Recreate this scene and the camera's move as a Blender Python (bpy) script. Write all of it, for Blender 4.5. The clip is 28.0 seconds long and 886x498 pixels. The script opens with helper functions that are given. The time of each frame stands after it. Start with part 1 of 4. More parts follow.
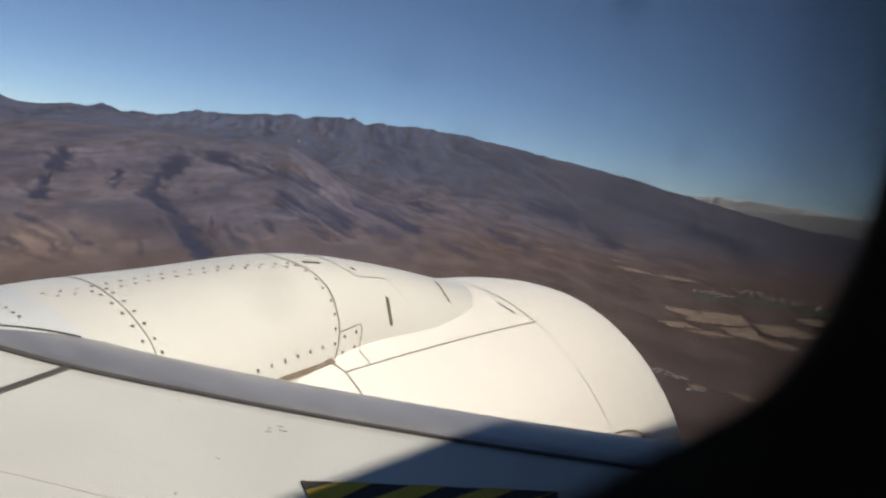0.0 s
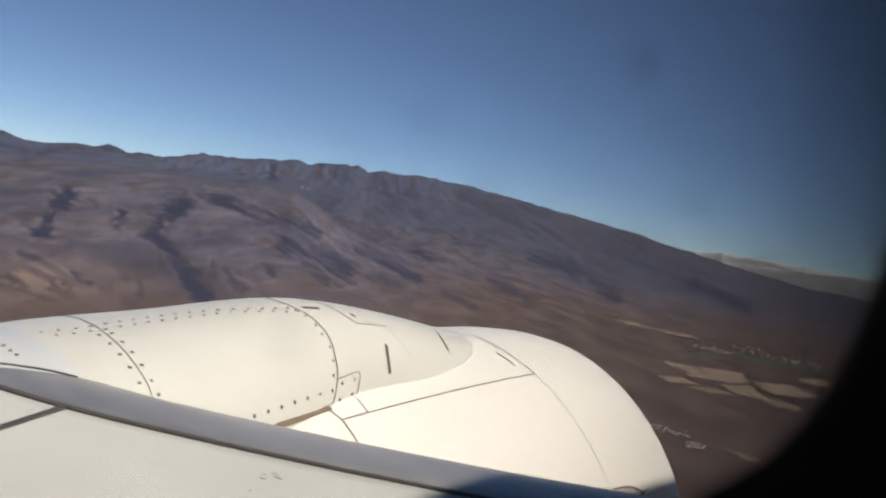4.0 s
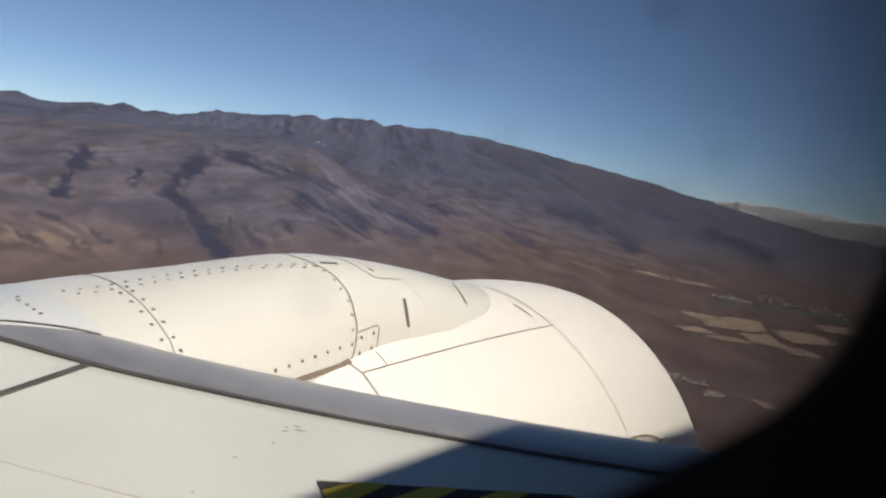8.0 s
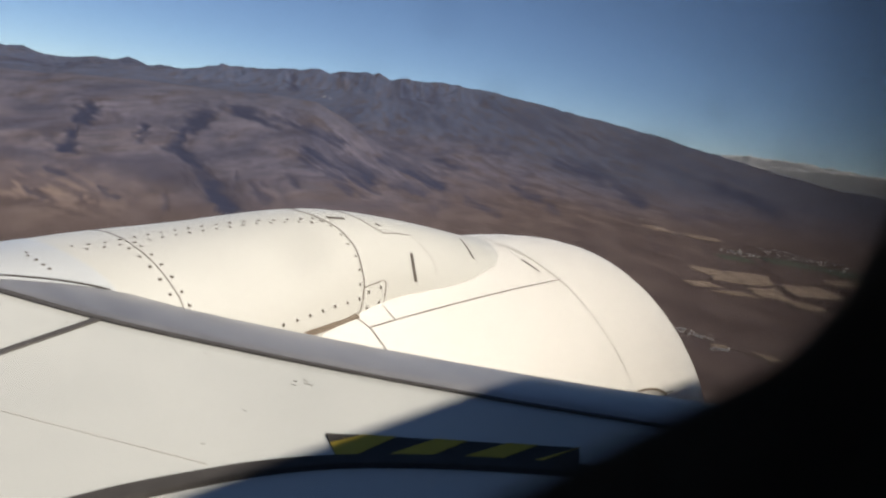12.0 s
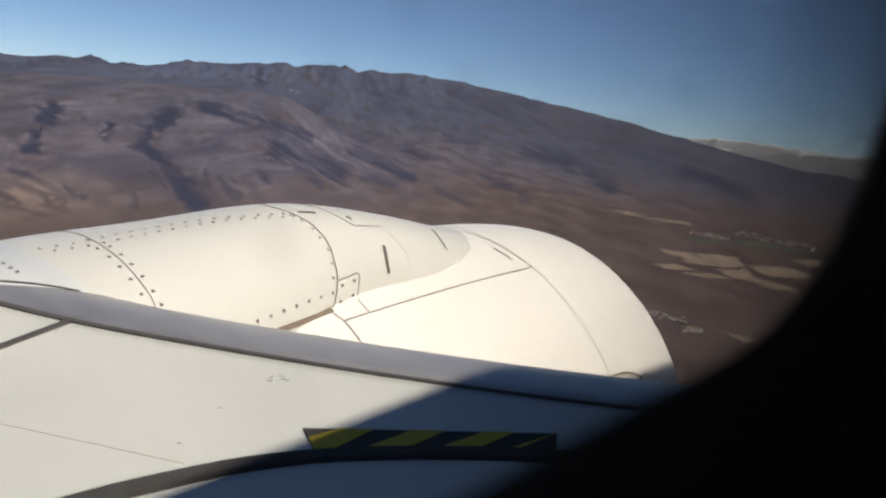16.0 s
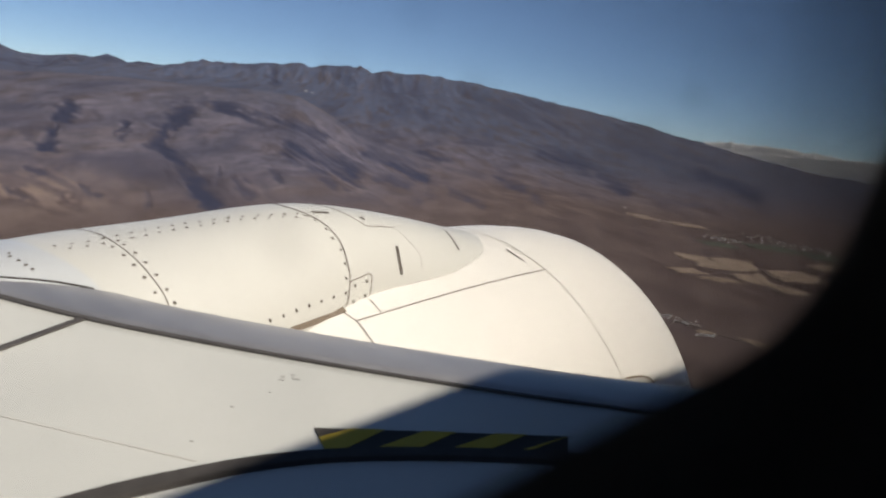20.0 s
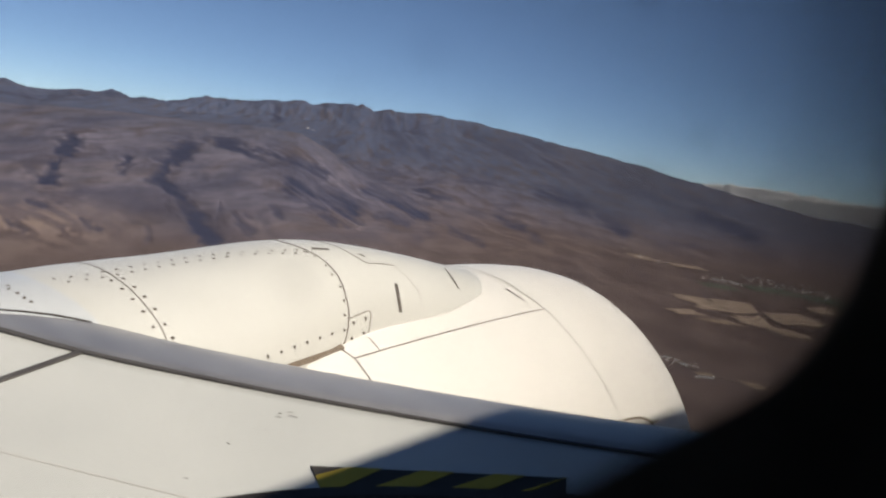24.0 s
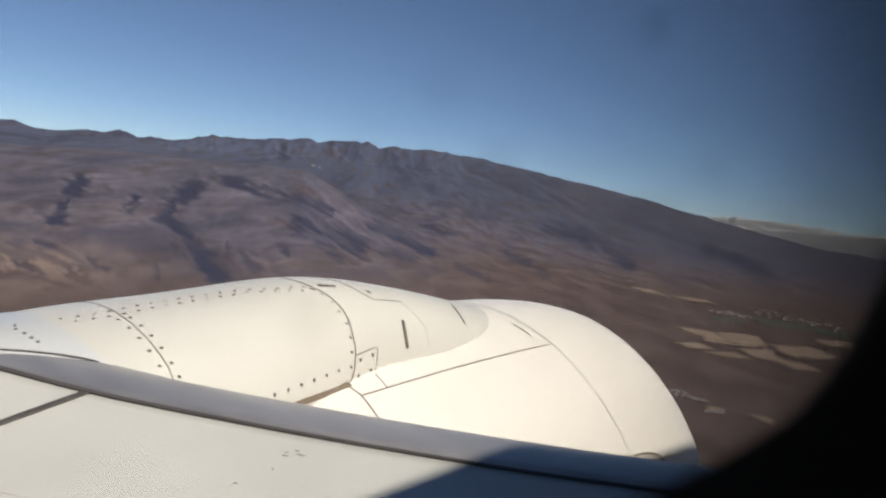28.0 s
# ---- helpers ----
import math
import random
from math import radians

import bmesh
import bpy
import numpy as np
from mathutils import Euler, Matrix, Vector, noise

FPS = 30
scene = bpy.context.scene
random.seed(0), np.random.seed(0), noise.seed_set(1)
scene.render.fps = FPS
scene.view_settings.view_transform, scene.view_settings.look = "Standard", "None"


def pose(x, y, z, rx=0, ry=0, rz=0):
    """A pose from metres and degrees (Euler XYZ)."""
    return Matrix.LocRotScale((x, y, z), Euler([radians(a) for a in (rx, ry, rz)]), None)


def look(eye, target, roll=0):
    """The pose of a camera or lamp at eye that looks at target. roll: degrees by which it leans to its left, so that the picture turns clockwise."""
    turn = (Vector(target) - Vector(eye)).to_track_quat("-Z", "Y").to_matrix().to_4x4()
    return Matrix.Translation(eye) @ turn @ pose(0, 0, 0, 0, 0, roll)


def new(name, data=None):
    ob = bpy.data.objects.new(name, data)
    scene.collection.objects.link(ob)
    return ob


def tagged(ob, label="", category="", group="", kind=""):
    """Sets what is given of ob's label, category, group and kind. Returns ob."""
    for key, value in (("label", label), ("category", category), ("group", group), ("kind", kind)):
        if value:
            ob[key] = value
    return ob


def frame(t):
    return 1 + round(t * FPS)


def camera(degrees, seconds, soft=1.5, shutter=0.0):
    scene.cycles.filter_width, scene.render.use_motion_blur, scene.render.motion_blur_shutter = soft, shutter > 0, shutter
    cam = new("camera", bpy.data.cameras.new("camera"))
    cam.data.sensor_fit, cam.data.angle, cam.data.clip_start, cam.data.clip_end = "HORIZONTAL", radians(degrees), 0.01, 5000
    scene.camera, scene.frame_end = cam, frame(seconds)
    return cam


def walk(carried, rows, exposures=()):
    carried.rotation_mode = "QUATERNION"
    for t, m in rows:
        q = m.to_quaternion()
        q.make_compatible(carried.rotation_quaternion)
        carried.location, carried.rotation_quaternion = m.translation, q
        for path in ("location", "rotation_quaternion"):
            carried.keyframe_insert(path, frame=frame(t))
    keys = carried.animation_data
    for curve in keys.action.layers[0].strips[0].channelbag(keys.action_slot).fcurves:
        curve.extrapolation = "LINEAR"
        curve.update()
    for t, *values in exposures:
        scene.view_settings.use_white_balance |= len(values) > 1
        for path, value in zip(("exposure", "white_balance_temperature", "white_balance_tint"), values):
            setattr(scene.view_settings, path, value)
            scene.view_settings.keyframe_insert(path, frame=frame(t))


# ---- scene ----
# The aircraft is laid out in its own axes: X forward, Y out over the port wing, Z up, with the passenger's eye near 0, 0, 0.
# The country below is a scale model of the island, so that its far ridge lies within the camera's reach.
EYE_HEIGHT = 130.0


def aim(yaw, pitch, roll):
    """A camera's turn: degrees from straight out towards the nose, up, and leaning left."""
    return pose(0, 0, 0, 0, 0, -yaw) @ pose(0, 0, 0, 90 + pitch) @ pose(0, 0, 0, 0, 0, roll)


# the aircraft's bank and trim over the country
PLANE = Matrix.Translation((0, 0, EYE_HEIGHT)) @ aim(45, -8.4, 7.0) @ aim(45.0, -13.23, -0.29).inverted()

# seconds, yaw, pitch, roll, sideways shift in metres
ROWS = [
    (0, 45.68, -9.59, 0.45, -0.0008), (0.5, 46.08, -7.01, 1.35, -0.0009), (1, 45.62, -4.92, 1.58, -0.0010), (1.5, 45.92, -6.05, 1.60, -0.0011),
    (2, 46.11, -6.97, 1.67, -0.0012), (2.5, 46.16, -6.35, 2.33, -0.0015), (4.5, 45.35, -6.49, 1.82, -0.0025), (5, 44.37, -6.14, 2.21, -0.0028),
    (5.5, 45.52, -10.63, 1.04, -0.0028), (6, 44.60, -9.55, 0.80, -0.0029), (6.5, 44.45, -9.21, 1.30, -0.0029), (7, 44.26, -9.22, 1.37, -0.0029),
    (7.5, 44.37, -9.51, 1.18, -0.0029), (8, 44.57, -9.48, 0.87, -0.0028), (8.5, 44.59, -9.30, 0.72, -0.0028), (9, 44.66, -9.73, 0.65, -0.0028),
    (9.5, 44.97, -10.52, 0.26, -0.0025), (10, 44.91, -11.72, -0.71, -0.0022), (10.5, 44.78, -10.63, -0.66, -0.0019), (11, 44.74, -11.06, -0.06, -0.0016),
    (11.5, 44.86, -12.12, 0.26, -0.0015), (12, 44.14, -12.33, 0.71, -0.0015), (12.5, 45.84, -12.25, 0.00, -0.0015), (14.5, 44.18, -11.90, -0.30, -0.0019),
    (15, 45.39, -12.34, -0.54, -0.0020), (15.5, 45.40, -12.61, -0.50, -0.0016), (16, 45.92, -12.92, -0.61, -0.0014), (16.5, 45.69, -13.27, -0.56, -0.0010),
    (17, 45.01, -13.23, -0.29, -0.0008), (17.5, 45.56, -13.14, -0.55, -0.0008), (18, 45.85, -13.02, -0.60, -0.0008), (18.5, 45.16, -12.87, -0.47, -0.0008),
    (19, 45.06, -13.12, -0.31, -0.0007), (19.5, 45.58, -13.28, -0.18, -0.0008), (20, 45.08, -12.83, -0.25, -0.0008), (20.5, 45.28, -12.80, -0.42, -0.0009),
    (21, 45.13, -13.19, -0.30, -0.0011), (21.5, 45.47, -11.13, -0.19, -0.0012), (23.5, 45.13, -11.46, 0.34, -0.0018), (24, 45.12, -10.43, 0.50, -0.0020),
    (24.5, 45.26, -10.99, 0.20, -0.0021), (25, 44.40, -11.10, 0.14, -0.0022), (25.5, 44.60, -11.16, 0.13, -0.0023), (26, 44.64, -10.97, 0.06, -0.0024),
    (26.5, 44.52, -10.98, 0.09, -0.0025), (27, 44.78, -10.65, -0.45, -0.0026), (27.5, 44.53, -6.93, -0.36, -0.0027), (28, 44.73, -8.18, -0.16, -0.0027),
]
cam = camera(52.0, 28.0, soft=2.05)
cam.data.dof.use_dof = True
cam.data.dof.focus_distance = 6.0
cam.data.dof.aperture_fstop = 7.5
walk(cam, [(t, PLANE @ aim(a, b, c) @ pose(s, 0, 0)) for t, a, b, c, s in ROWS],
     [(0, 0.18), (1, 0.24), (2.5, 0.20), (5, 0.20), (8, 0.26), (12, 0.26), (15, 0.27), (17, 0.21), (21, 0.18), (25, 0.24), (28, 0.23)])

# ---- light: a high sun from the starboard side, over the fuselage ----
SUN_WAY = (PLANE.to_3x3() @ Vector((0.25, -math.cos(radians(46.0)), math.sin(radians(46.0))))).normalized()
sun = new("sun", bpy.data.lights.new("sun", "SUN"))
sun.data.energy, sun.data.angle, sun.data.color = 5.0, radians(0.9), (1.0, 0.92, 0.80)
sun.matrix_world = look((0, 0, 300), Vector((0, 0, 300)) - SUN_WAY)
world = bpy.data.worlds.new("sky")
scene.world = world
world.use_nodes = True
sky = world.node_tree.nodes.new("ShaderNodeTexSky")
sky.sky_type, sky.sun_disc = "NISHITA", False
sky.sun_elevation = math.asin(SUN_WAY.z)
sky.sun_rotation = math.atan2(SUN_WAY.x, SUN_WAY.y)
sky.altitude, sky.air_density, sky.dust_density, sky.ozone_density = 8000, 1.3, 0.3, 2.3
back = world.node_tree.nodes["Background"]
back.inputs["Strength"].default_value = 0.091
world.node_tree.links.new(sky.outputs["Color"], back.inputs["Color"])


# ---- materials ----
def ramp(nodes, stops):
    r = nodes.new("ShaderNodeValToRGB")
    while len(r.color_ramp.elements) < len(stops):
        r.color_ramp.elements.new(0.5)
    for e, (at, c) in zip(r.color_ramp.elements, stops):
        e.position, e.color = at, (*c, 1)
    return r


def surface(name, a, b, rough=0.5, metal=0.0, grain=8.0, coarse=0.7, bump=0.0, stretch=(1, 1, 1), per_object=0.0, gloss=0.5):
    """A painted, metal or mineral surface whose colour wanders between a and b at two scales."""
    m = bpy.data.materials.new(name)
    m.use_nodes = True
    n, link = m.node_tree.nodes, m.node_tree.links.new
    p = n["Principled BSDF"]
    at = n.new("ShaderNodeTexCoord")
    mp = n.new("ShaderNodeMapping")
    mp.inputs["Scale"].default_value = stretch
    link(at.outputs["Object"], mp.inputs["Vector"])
    fine, wide = n.new("ShaderNodeTexNoise"), n.new("ShaderNodeTexNoise")
    fine.inputs["Scale"].default_value, wide.inputs["Scale"].default_value = grain, coarse
    fine.inputs["Detail"].default_value = wide.inputs["Detail"].default_value = 6
    for t in (fine, wide):
        link(mp.outputs["Vector"], t.inputs["Vector"])
    add = n.new("ShaderNodeMath")
    add.operation = "MULTIPLY_ADD"
    add.inputs[1].default_value = 0.45
    link(fine.outputs["Fac"], add.inputs[0])
    half = n.new("ShaderNodeMath")
    half.operation = "MULTIPLY"
    half.inputs[1].default_value = 0.55
    link(wide.outputs["Fac"], half.inputs[0])
    link(half.outputs[0], add.inputs[2])
    r = ramp(n, [(0.33, a), (0.67, b)])
    fac = add.outputs[0]
    if per_object:
        info, sh = n.new("ShaderNodeObjectInfo"), n.new("ShaderNodeMath")
        sh.operation, sh.inputs[1].default_value = "MULTIPLY_ADD", per_object
        link(info.outputs["Random"], sh.inputs[0])
        link(fac, sh.inputs[2])
        fac = sh.outputs[0]
    link(fac, r.inputs["Fac"])
    link(r.outputs["Color"], p.inputs["Base Color"])
    p.inputs["Roughness"].default_value, p.inputs["Metallic"].default_value = rough, metal
    p.inputs["Specular IOR Level"].default_value = gloss
    if bump:
        bp = n.new("ShaderNodeBump")
        bp.inputs["Strength"].default_value, bp.inputs["Distance"].default_value = bump, 0.01
        link(fine.outputs["Fac"], bp.inputs["Height"])
        link(bp.outputs["Normal"], p.inputs["Normal"])
    return m


NACELLE_PAINT = surface("nacelle_paint", (0.89, 0.85, 0.775), (0.92, 0.89, 0.815), 0.33, grain=5, coarse=0.8)
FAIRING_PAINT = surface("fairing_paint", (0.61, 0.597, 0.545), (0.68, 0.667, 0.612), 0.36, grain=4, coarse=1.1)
SHEEN_PAINT = surface("sheen_paint", (0.53, 0.55, 0.56), (0.61, 0.625, 0.625), 0.3, grain=5, coarse=1.2)
WING_PAINT = surface("wing_paint", (0.555, 0.555, 0.52), (0.66, 0.656, 0.608), 0.6, grain=3, coarse=0.9, gloss=0.12)
SLAT_METAL = surface("slat_metal", (0.31, 0.305, 0.315), (0.54, 0.525, 0.52), 0.36, 0.5, grain=14, coarse=2.2, stretch=(1, 0.25, 1))
SEALANT = surface("sealant", (0.050, 0.046, 0.043), (0.080, 0.074, 0.070), 0.85, grain=30, coarse=4, gloss=0.1)
SEAM_DARK = surface("seam_dark", (0.13, 0.11, 0.092), (0.24, 0.21, 0.18), 0.7, grain=20, coarse=5)
RIVET_METAL = surface("rivet_metal", (0.075, 0.062, 0.05), (0.15, 0.125, 0.10), 0.6, 0.2, grain=40, coarse=9)
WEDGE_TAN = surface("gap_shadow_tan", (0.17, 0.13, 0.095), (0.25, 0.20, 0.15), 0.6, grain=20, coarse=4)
HAZARD_BLACK = surface("hazard_black", (0.045, 0.042, 0.038), (0.070, 0.064, 0.058), 0.7, grain=20, coarse=5, gloss=0.1)
HAZARD_YELLOW = surface("hazard_yellow", (0.48, 0.35, 0.045), (0.56, 0.41, 0.06), 0.6, grain=20, coarse=5, gloss=0.1)
BODY_PAINT = surface("body_paint", (0.10, 0.11, 0.135), (0.15, 0.16, 0.18), 0.5, grain=3, coarse=0.6, gloss=0.2)
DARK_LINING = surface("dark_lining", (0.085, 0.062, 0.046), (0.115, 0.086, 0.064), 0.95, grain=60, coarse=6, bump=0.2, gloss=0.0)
SEAM_FAINT = surface("seam_faint", (0.50, 0.47, 0.42), (0.62, 0.59, 0.54), 0.6, grain=20, coarse=5)
SEAM_SOFT = surface("seam_soft", (0.34, 0.30, 0.25), (0.46, 0.42, 0.36), 0.6, grain=20, coarse=5)
VENT = surface("vent_brown", (0.055, 0.045, 0.036), (0.12, 0.10, 0.08), 0.7, grain=35, coarse=12)
GASKET = surface("gasket", (0.062, 0.056, 0.052), (0.105, 0.096, 0.088), 0.7, grain=25, coarse=4)
SCUFF = surface("scuff", (0.34, 0.33, 0.31), (0.46, 0.45, 0.43), 0.7, grain=60, coarse=10)


def pane_material():
    m = bpy.data.materials.new("cabin_window_acrylic")
    m.use_nodes = True
    n, link = m.node_tree.nodes, m.node_tree.links.new
    n.remove(n["Principled BSDF"])
    lw, pw, ma = n.new("ShaderNodeLayerWeight"), n.new("ShaderNodeMath"), n.new("ShaderNodeMath")
    lw.inputs["Blend"].default_value = 0.5
    pw.operation, pw.inputs[1].default_value = "POWER", 3.42
    ma.operation, ma.inputs[1].default_value, ma.inputs[2].default_value = "MULTIPLY_ADD", 0.96, 0.04
    clear, gloss, mix = n.new("ShaderNodeBsdfTransparent"), n.new("ShaderNodeBsdfGlossy"), n.new("ShaderNodeMixShader")
    gloss.inputs["Roughness"].default_value = 0.02
    link(lw.outputs["Facing"], pw.inputs[0])
    link(pw.outputs[0], ma.inputs[0])
    link(ma.outputs[0], mix.inputs["Fac"])
    link(clear.outputs[0], mix.inputs[1])
    link(gloss.outputs[0], mix.inputs[2])
    link(mix.outputs[0], n["Material Output"].inputs["Surface"])
    return m


def smudge_material():
    m = bpy.data.materials.new("window_grime")
    m.use_nodes = True
    n, link = m.node_tree.nodes, m.node_tree.links.new
    p = n["Principled BSDF"]
    p.inputs["Base Color"].default_value = (0.10, 0.09, 0.08, 1)
    p.inputs["Roughness"].default_value = 0.9
    tex = n.new("ShaderNodeTexNoise")
    tex.inputs["Scale"].default_value = 900
    r = ramp(n, [(0.35, (0.30, 0.30, 0.30)), (0.7, (0.70, 0.70, 0.70))])
    at = n.new("ShaderNodeTexCoord")
    link(at.outputs["Object"], tex.inputs["Vector"])
    link(tex.outputs["Fac"], r.inputs["Fac"])
    link(r.outputs["Color"], p.inputs["Alpha"])
    return m


ACRYLIC, GRIME = pane_material(), smudge_material()


# ---- builders ----
def mesh_of(name, verts, faces, material, smooth_faces=True):
    me = bpy.data.meshes.new(name)
    me.from_pydata([tuple(v) for v in verts], [], faces)
    me.update()
    bm = bmesh.new()
    bm.from_mesh(me)
    bmesh.ops.recalc_face_normals(bm, faces=bm.faces)
    bm.to_mesh(me)
    bm.free()
    me.materials.append(material)
    if smooth_faces:
        me.polygons.foreach_set("use_smooth", [True] * len(me.polygons))
    return me


def thing(name, base, label, category, kind="", group=""):
    """An Empty in the aircraft's axes, at the base of a thing."""
    ob = new(name)
    ob.empty_display_size = 0.2
    ob.matrix_world = PLANE @ Matrix.Translation(base)
    ob["base"] = base
    return tagged(ob, label, category, group, kind)


def part(name, me, parent, label="", root=None):
    """One mesh, given in the aircraft's axes, under a thing or under a part of it."""
    ob = new(name, me)
    ob.parent = parent
    if root is None:
        ob.matrix_parent_inverse = Matrix.Translation(-Vector(parent["base"]))
    if label:
        ob["label"] = label
    return ob


def grid_faces(rows, cols, wrap=False):
    out = []
    for i in range(rows - 1):
        for j in range(cols if wrap else cols - 1):
            k = (j + 1) % cols
            out.append((i * cols + j, i * cols + k, (i + 1) * cols + k, (i + 1) * cols + j))
    return out


def smooth(x, xs, ys):
    """A smooth curve through the stations xs, ys."""
    xs, ys = np.asarray(xs, float), np.asarray(ys, float)
    m = np.gradient(ys, xs)
    x = np.clip(x, xs[0], xs[-1])
    i = np.clip(np.searchsorted(xs, x) - 1, 0, len(xs) - 2)
    h = xs[i + 1] - xs[i]
    t = (x - xs[i]) / h
    return ((2 * t**3 - 3 * t**2 + 1) * ys[i] + (t**3 - 2 * t**2 + t) * h * m[i]
            + (3 * t**2 - 2 * t**3) * ys[i + 1] + (t**3 - t**2) * h * m[i + 1])


def ribbon(points, normals, width, lift=0.002, depth=0.004):
    """A thin strip of that width along points on a surface, standing a little proud of it."""
    verts, n = [], len(points)
    w = width if hasattr(width, "__len__") else [width] * n
    for i in range(n):
        p, nn = Vector(points[i]), Vector(normals[i]).normalized()
        t = (Vector(points[min(i + 1, n - 1)]) - Vector(points[max(i - 1, 0)])).normalized()
        side = t.cross(nn).normalized() * (w[i] / 2)
        for v in (p - side - nn * depth, p - side * 0.85 + nn * lift, p + side * 0.85 + nn * lift, p + side - nn * depth):
            verts.append(v)
    faces = grid_faces(n, 4, wrap=True)
    faces += [(0, 1, 2, 3), tuple(4 * (n - 1) + k for k in (3, 2, 1, 0))]
    return verts, faces


# ---- the engine ----
AXIS_Y, AXIS_Z, LIP_X = 2.862, -1.875, 3.713
AFT = [0, 0.04, 0.12, 0.35, 0.7, 1.1, 1.6, 2.2, 3.0, 4.0]
RADIUS = [0.84, 0.89, 0.925, 0.98, 1.02, 1.035, 1.03, 1.0, 0.92, 0.75]


def cowl_at(x, deg, lift=0.0):
    """A place on the cowl: deg is 0 towards the fuselage and 90 on the crown."""
    r, a = float(smooth(LIP_X - x, AFT, RADIUS)) + lift, radians(deg)
    return Vector((x, AXIS_Y - r * math.cos(a), AXIS_Z + r * math.sin(a)))


def cowl_normal(x, deg):
    a = radians(deg)
    return Vector((0, -math.cos(a), math.sin(a)))


F_X = [-0.9, 0.0, 0.8, 1.0, 1.15, 1.5, 2.1, 2.6, 2.85, 3.06]
F_HALF = [0.30, 0.34, 0.46, 0.545, 0.60, 0.513, 0.382, 0.383, 0.301, 0.106]
F_RISE = [0.394, 0.428, 0.439, 0.441, 0.441, 0.443, 0.393, 0.268, 0.149, 0.048]
F_BASE = [-1.117, -1.076, -1.043, -1.045, -1.046, -1.050, -1.011, -1.003, -0.962, -0.920]
F_POW = 2.3


def sheen_edge(deg):
    return float(np.interp(deg, [48, 51.5, 57, 64, 71, 77, 82, 112], [1.112, 1.11, 1.103, 1.092, 1.078, 1.068, 1.06, 1.045]))


def fairing_at(x, deg):
    a, b, z = (float(smooth(x, F_X, v)) for v in (F_HALF, F_RISE, F_BASE))
    c, s = math.cos(radians(deg)), math.sin(radians(deg))
    e = 2 / F_POW
    return Vector((x, AXIS_Y - a * math.copysign(abs(c) ** e, c), z + b * max(s, 0.0) ** e))


def fairing_normal(x, deg):
    d = min(max(deg, 4), 176)
    u = fairing_at(x, d + 1) - fairing_at(x, d - 1)
    v = fairing_at(x + 0.02, d) - fairing_at(x - 0.02, d)
    n = v.cross(u)
    return n if n.z > 0 or (n.y < 0 and d < 90) else -n


engine = thing("jet_engine", (1.8, AXIS_Y, AXIS_Z), "cream-white jet engine nacelle with riveted pylon fairing under the wing", "jet engine")


def revolve(x0, x1, steps, inset=0.0, turns=128, thick=0.02):
    verts = []
    xs = [x0 + (x1 - x0) * i / (steps - 1) for i in range(steps)]
    for x in xs:
        r = float(smooth(LIP_X - x, AFT, RADIUS)) - inset
        verts += [(x, AXIS_Y - r * math.cos(2 * math.pi * k / turns), AXIS_Z + r * math.sin(2 * math.pi * k / turns)) for k in range(turns)]
    return verts, grid_faces(steps, turns, wrap=True)


SPLIT_X = 3.035
v, f = revolve(0.75, SPLIT_X - 0.002, 60)
part("fan_cowl", mesh_of("fan_cowl", v, f, NACELLE_PAINT), engine)
# the inlet: outer skin, rounded lip and the duct inside it
v, turns = [], 128
outline = [(SPLIT_X + 0.002 + (LIP_X - SPLIT_X - 0.004) * (1 - (1 - i / 29) ** 2)) for i in range(30)]
prof = [(x, float(smooth(LIP_X - x, AFT, RADIUS))) for x in outline]
prof += [(LIP_X, 0.835), (LIP_X - 0.02, 0.815), (LIP_X - 0.08, 0.79), (LIP_X - 0.3, 0.77), (LIP_X - 0.8, 0.78), (LIP_X - 1.1, 0.78), (LIP_X - 1.12, 0.05)]
for x, r in prof:
    v += [(x, AXIS_Y - r * math.cos(2 * math.pi * k / turns), AXIS_Z + r * math.sin(2 * math.pi * k / turns)) for k in range(turns)]
part("inlet_cowl", mesh_of("inlet_cowl", v, grid_faces(len(prof), turns, True), NACELLE_PAINT), engine)

# the pylon fairing that lies over the cowl
v, cols = [], 73
stations = [-0.9 + 3.95 * (i / 99) for i in range(100)]
for x in stations:
    low = float(smooth(x, F_X, F_BASE)) - 0.45
    first, last = fairing_at(x, 0), fairing_at(x, 180)
    v.append((first.x, first.y + 0.03, low))
    v += [fairing_at(x, 180 * j / (cols - 3)) for j in range(cols - 2)]
    v.append((last.x, last.y - 0.03, low))
faces = grid_faces(len(stations), cols) + [tuple(range(cols)), tuple(range(len(v) - cols, len(v)))]
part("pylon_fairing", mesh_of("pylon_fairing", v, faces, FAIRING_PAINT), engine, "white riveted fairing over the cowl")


def seam_on(at, normal, path, width, name, material=SEAM_DARK, label="", lift=0.0015):
    """A seam along straight legs of (x, degrees) on the cowl or the fairing."""
    pts, nor = [], []
    for (xa, da), (xb, db) in zip(path[:-1], path[1:]):
        n = max(3, int(max(abs(xb - xa) / 0.03, abs(db - da) / 2.5)))
        for i in range(n + (1 if (xb, db) == path[-1] else 0)):
            q = i / n
            pts.append(at(xa + (xb - xa) * q, da + (db - da) * q))
            nor.append(normal(xa + (xb - xa) * q, da + (db - da) * q))
    vv, ff = ribbon(pts, nor, width, lift, 0.006)
    return part(name, mesh_of(name, vv, ff, material, False), engine, label)


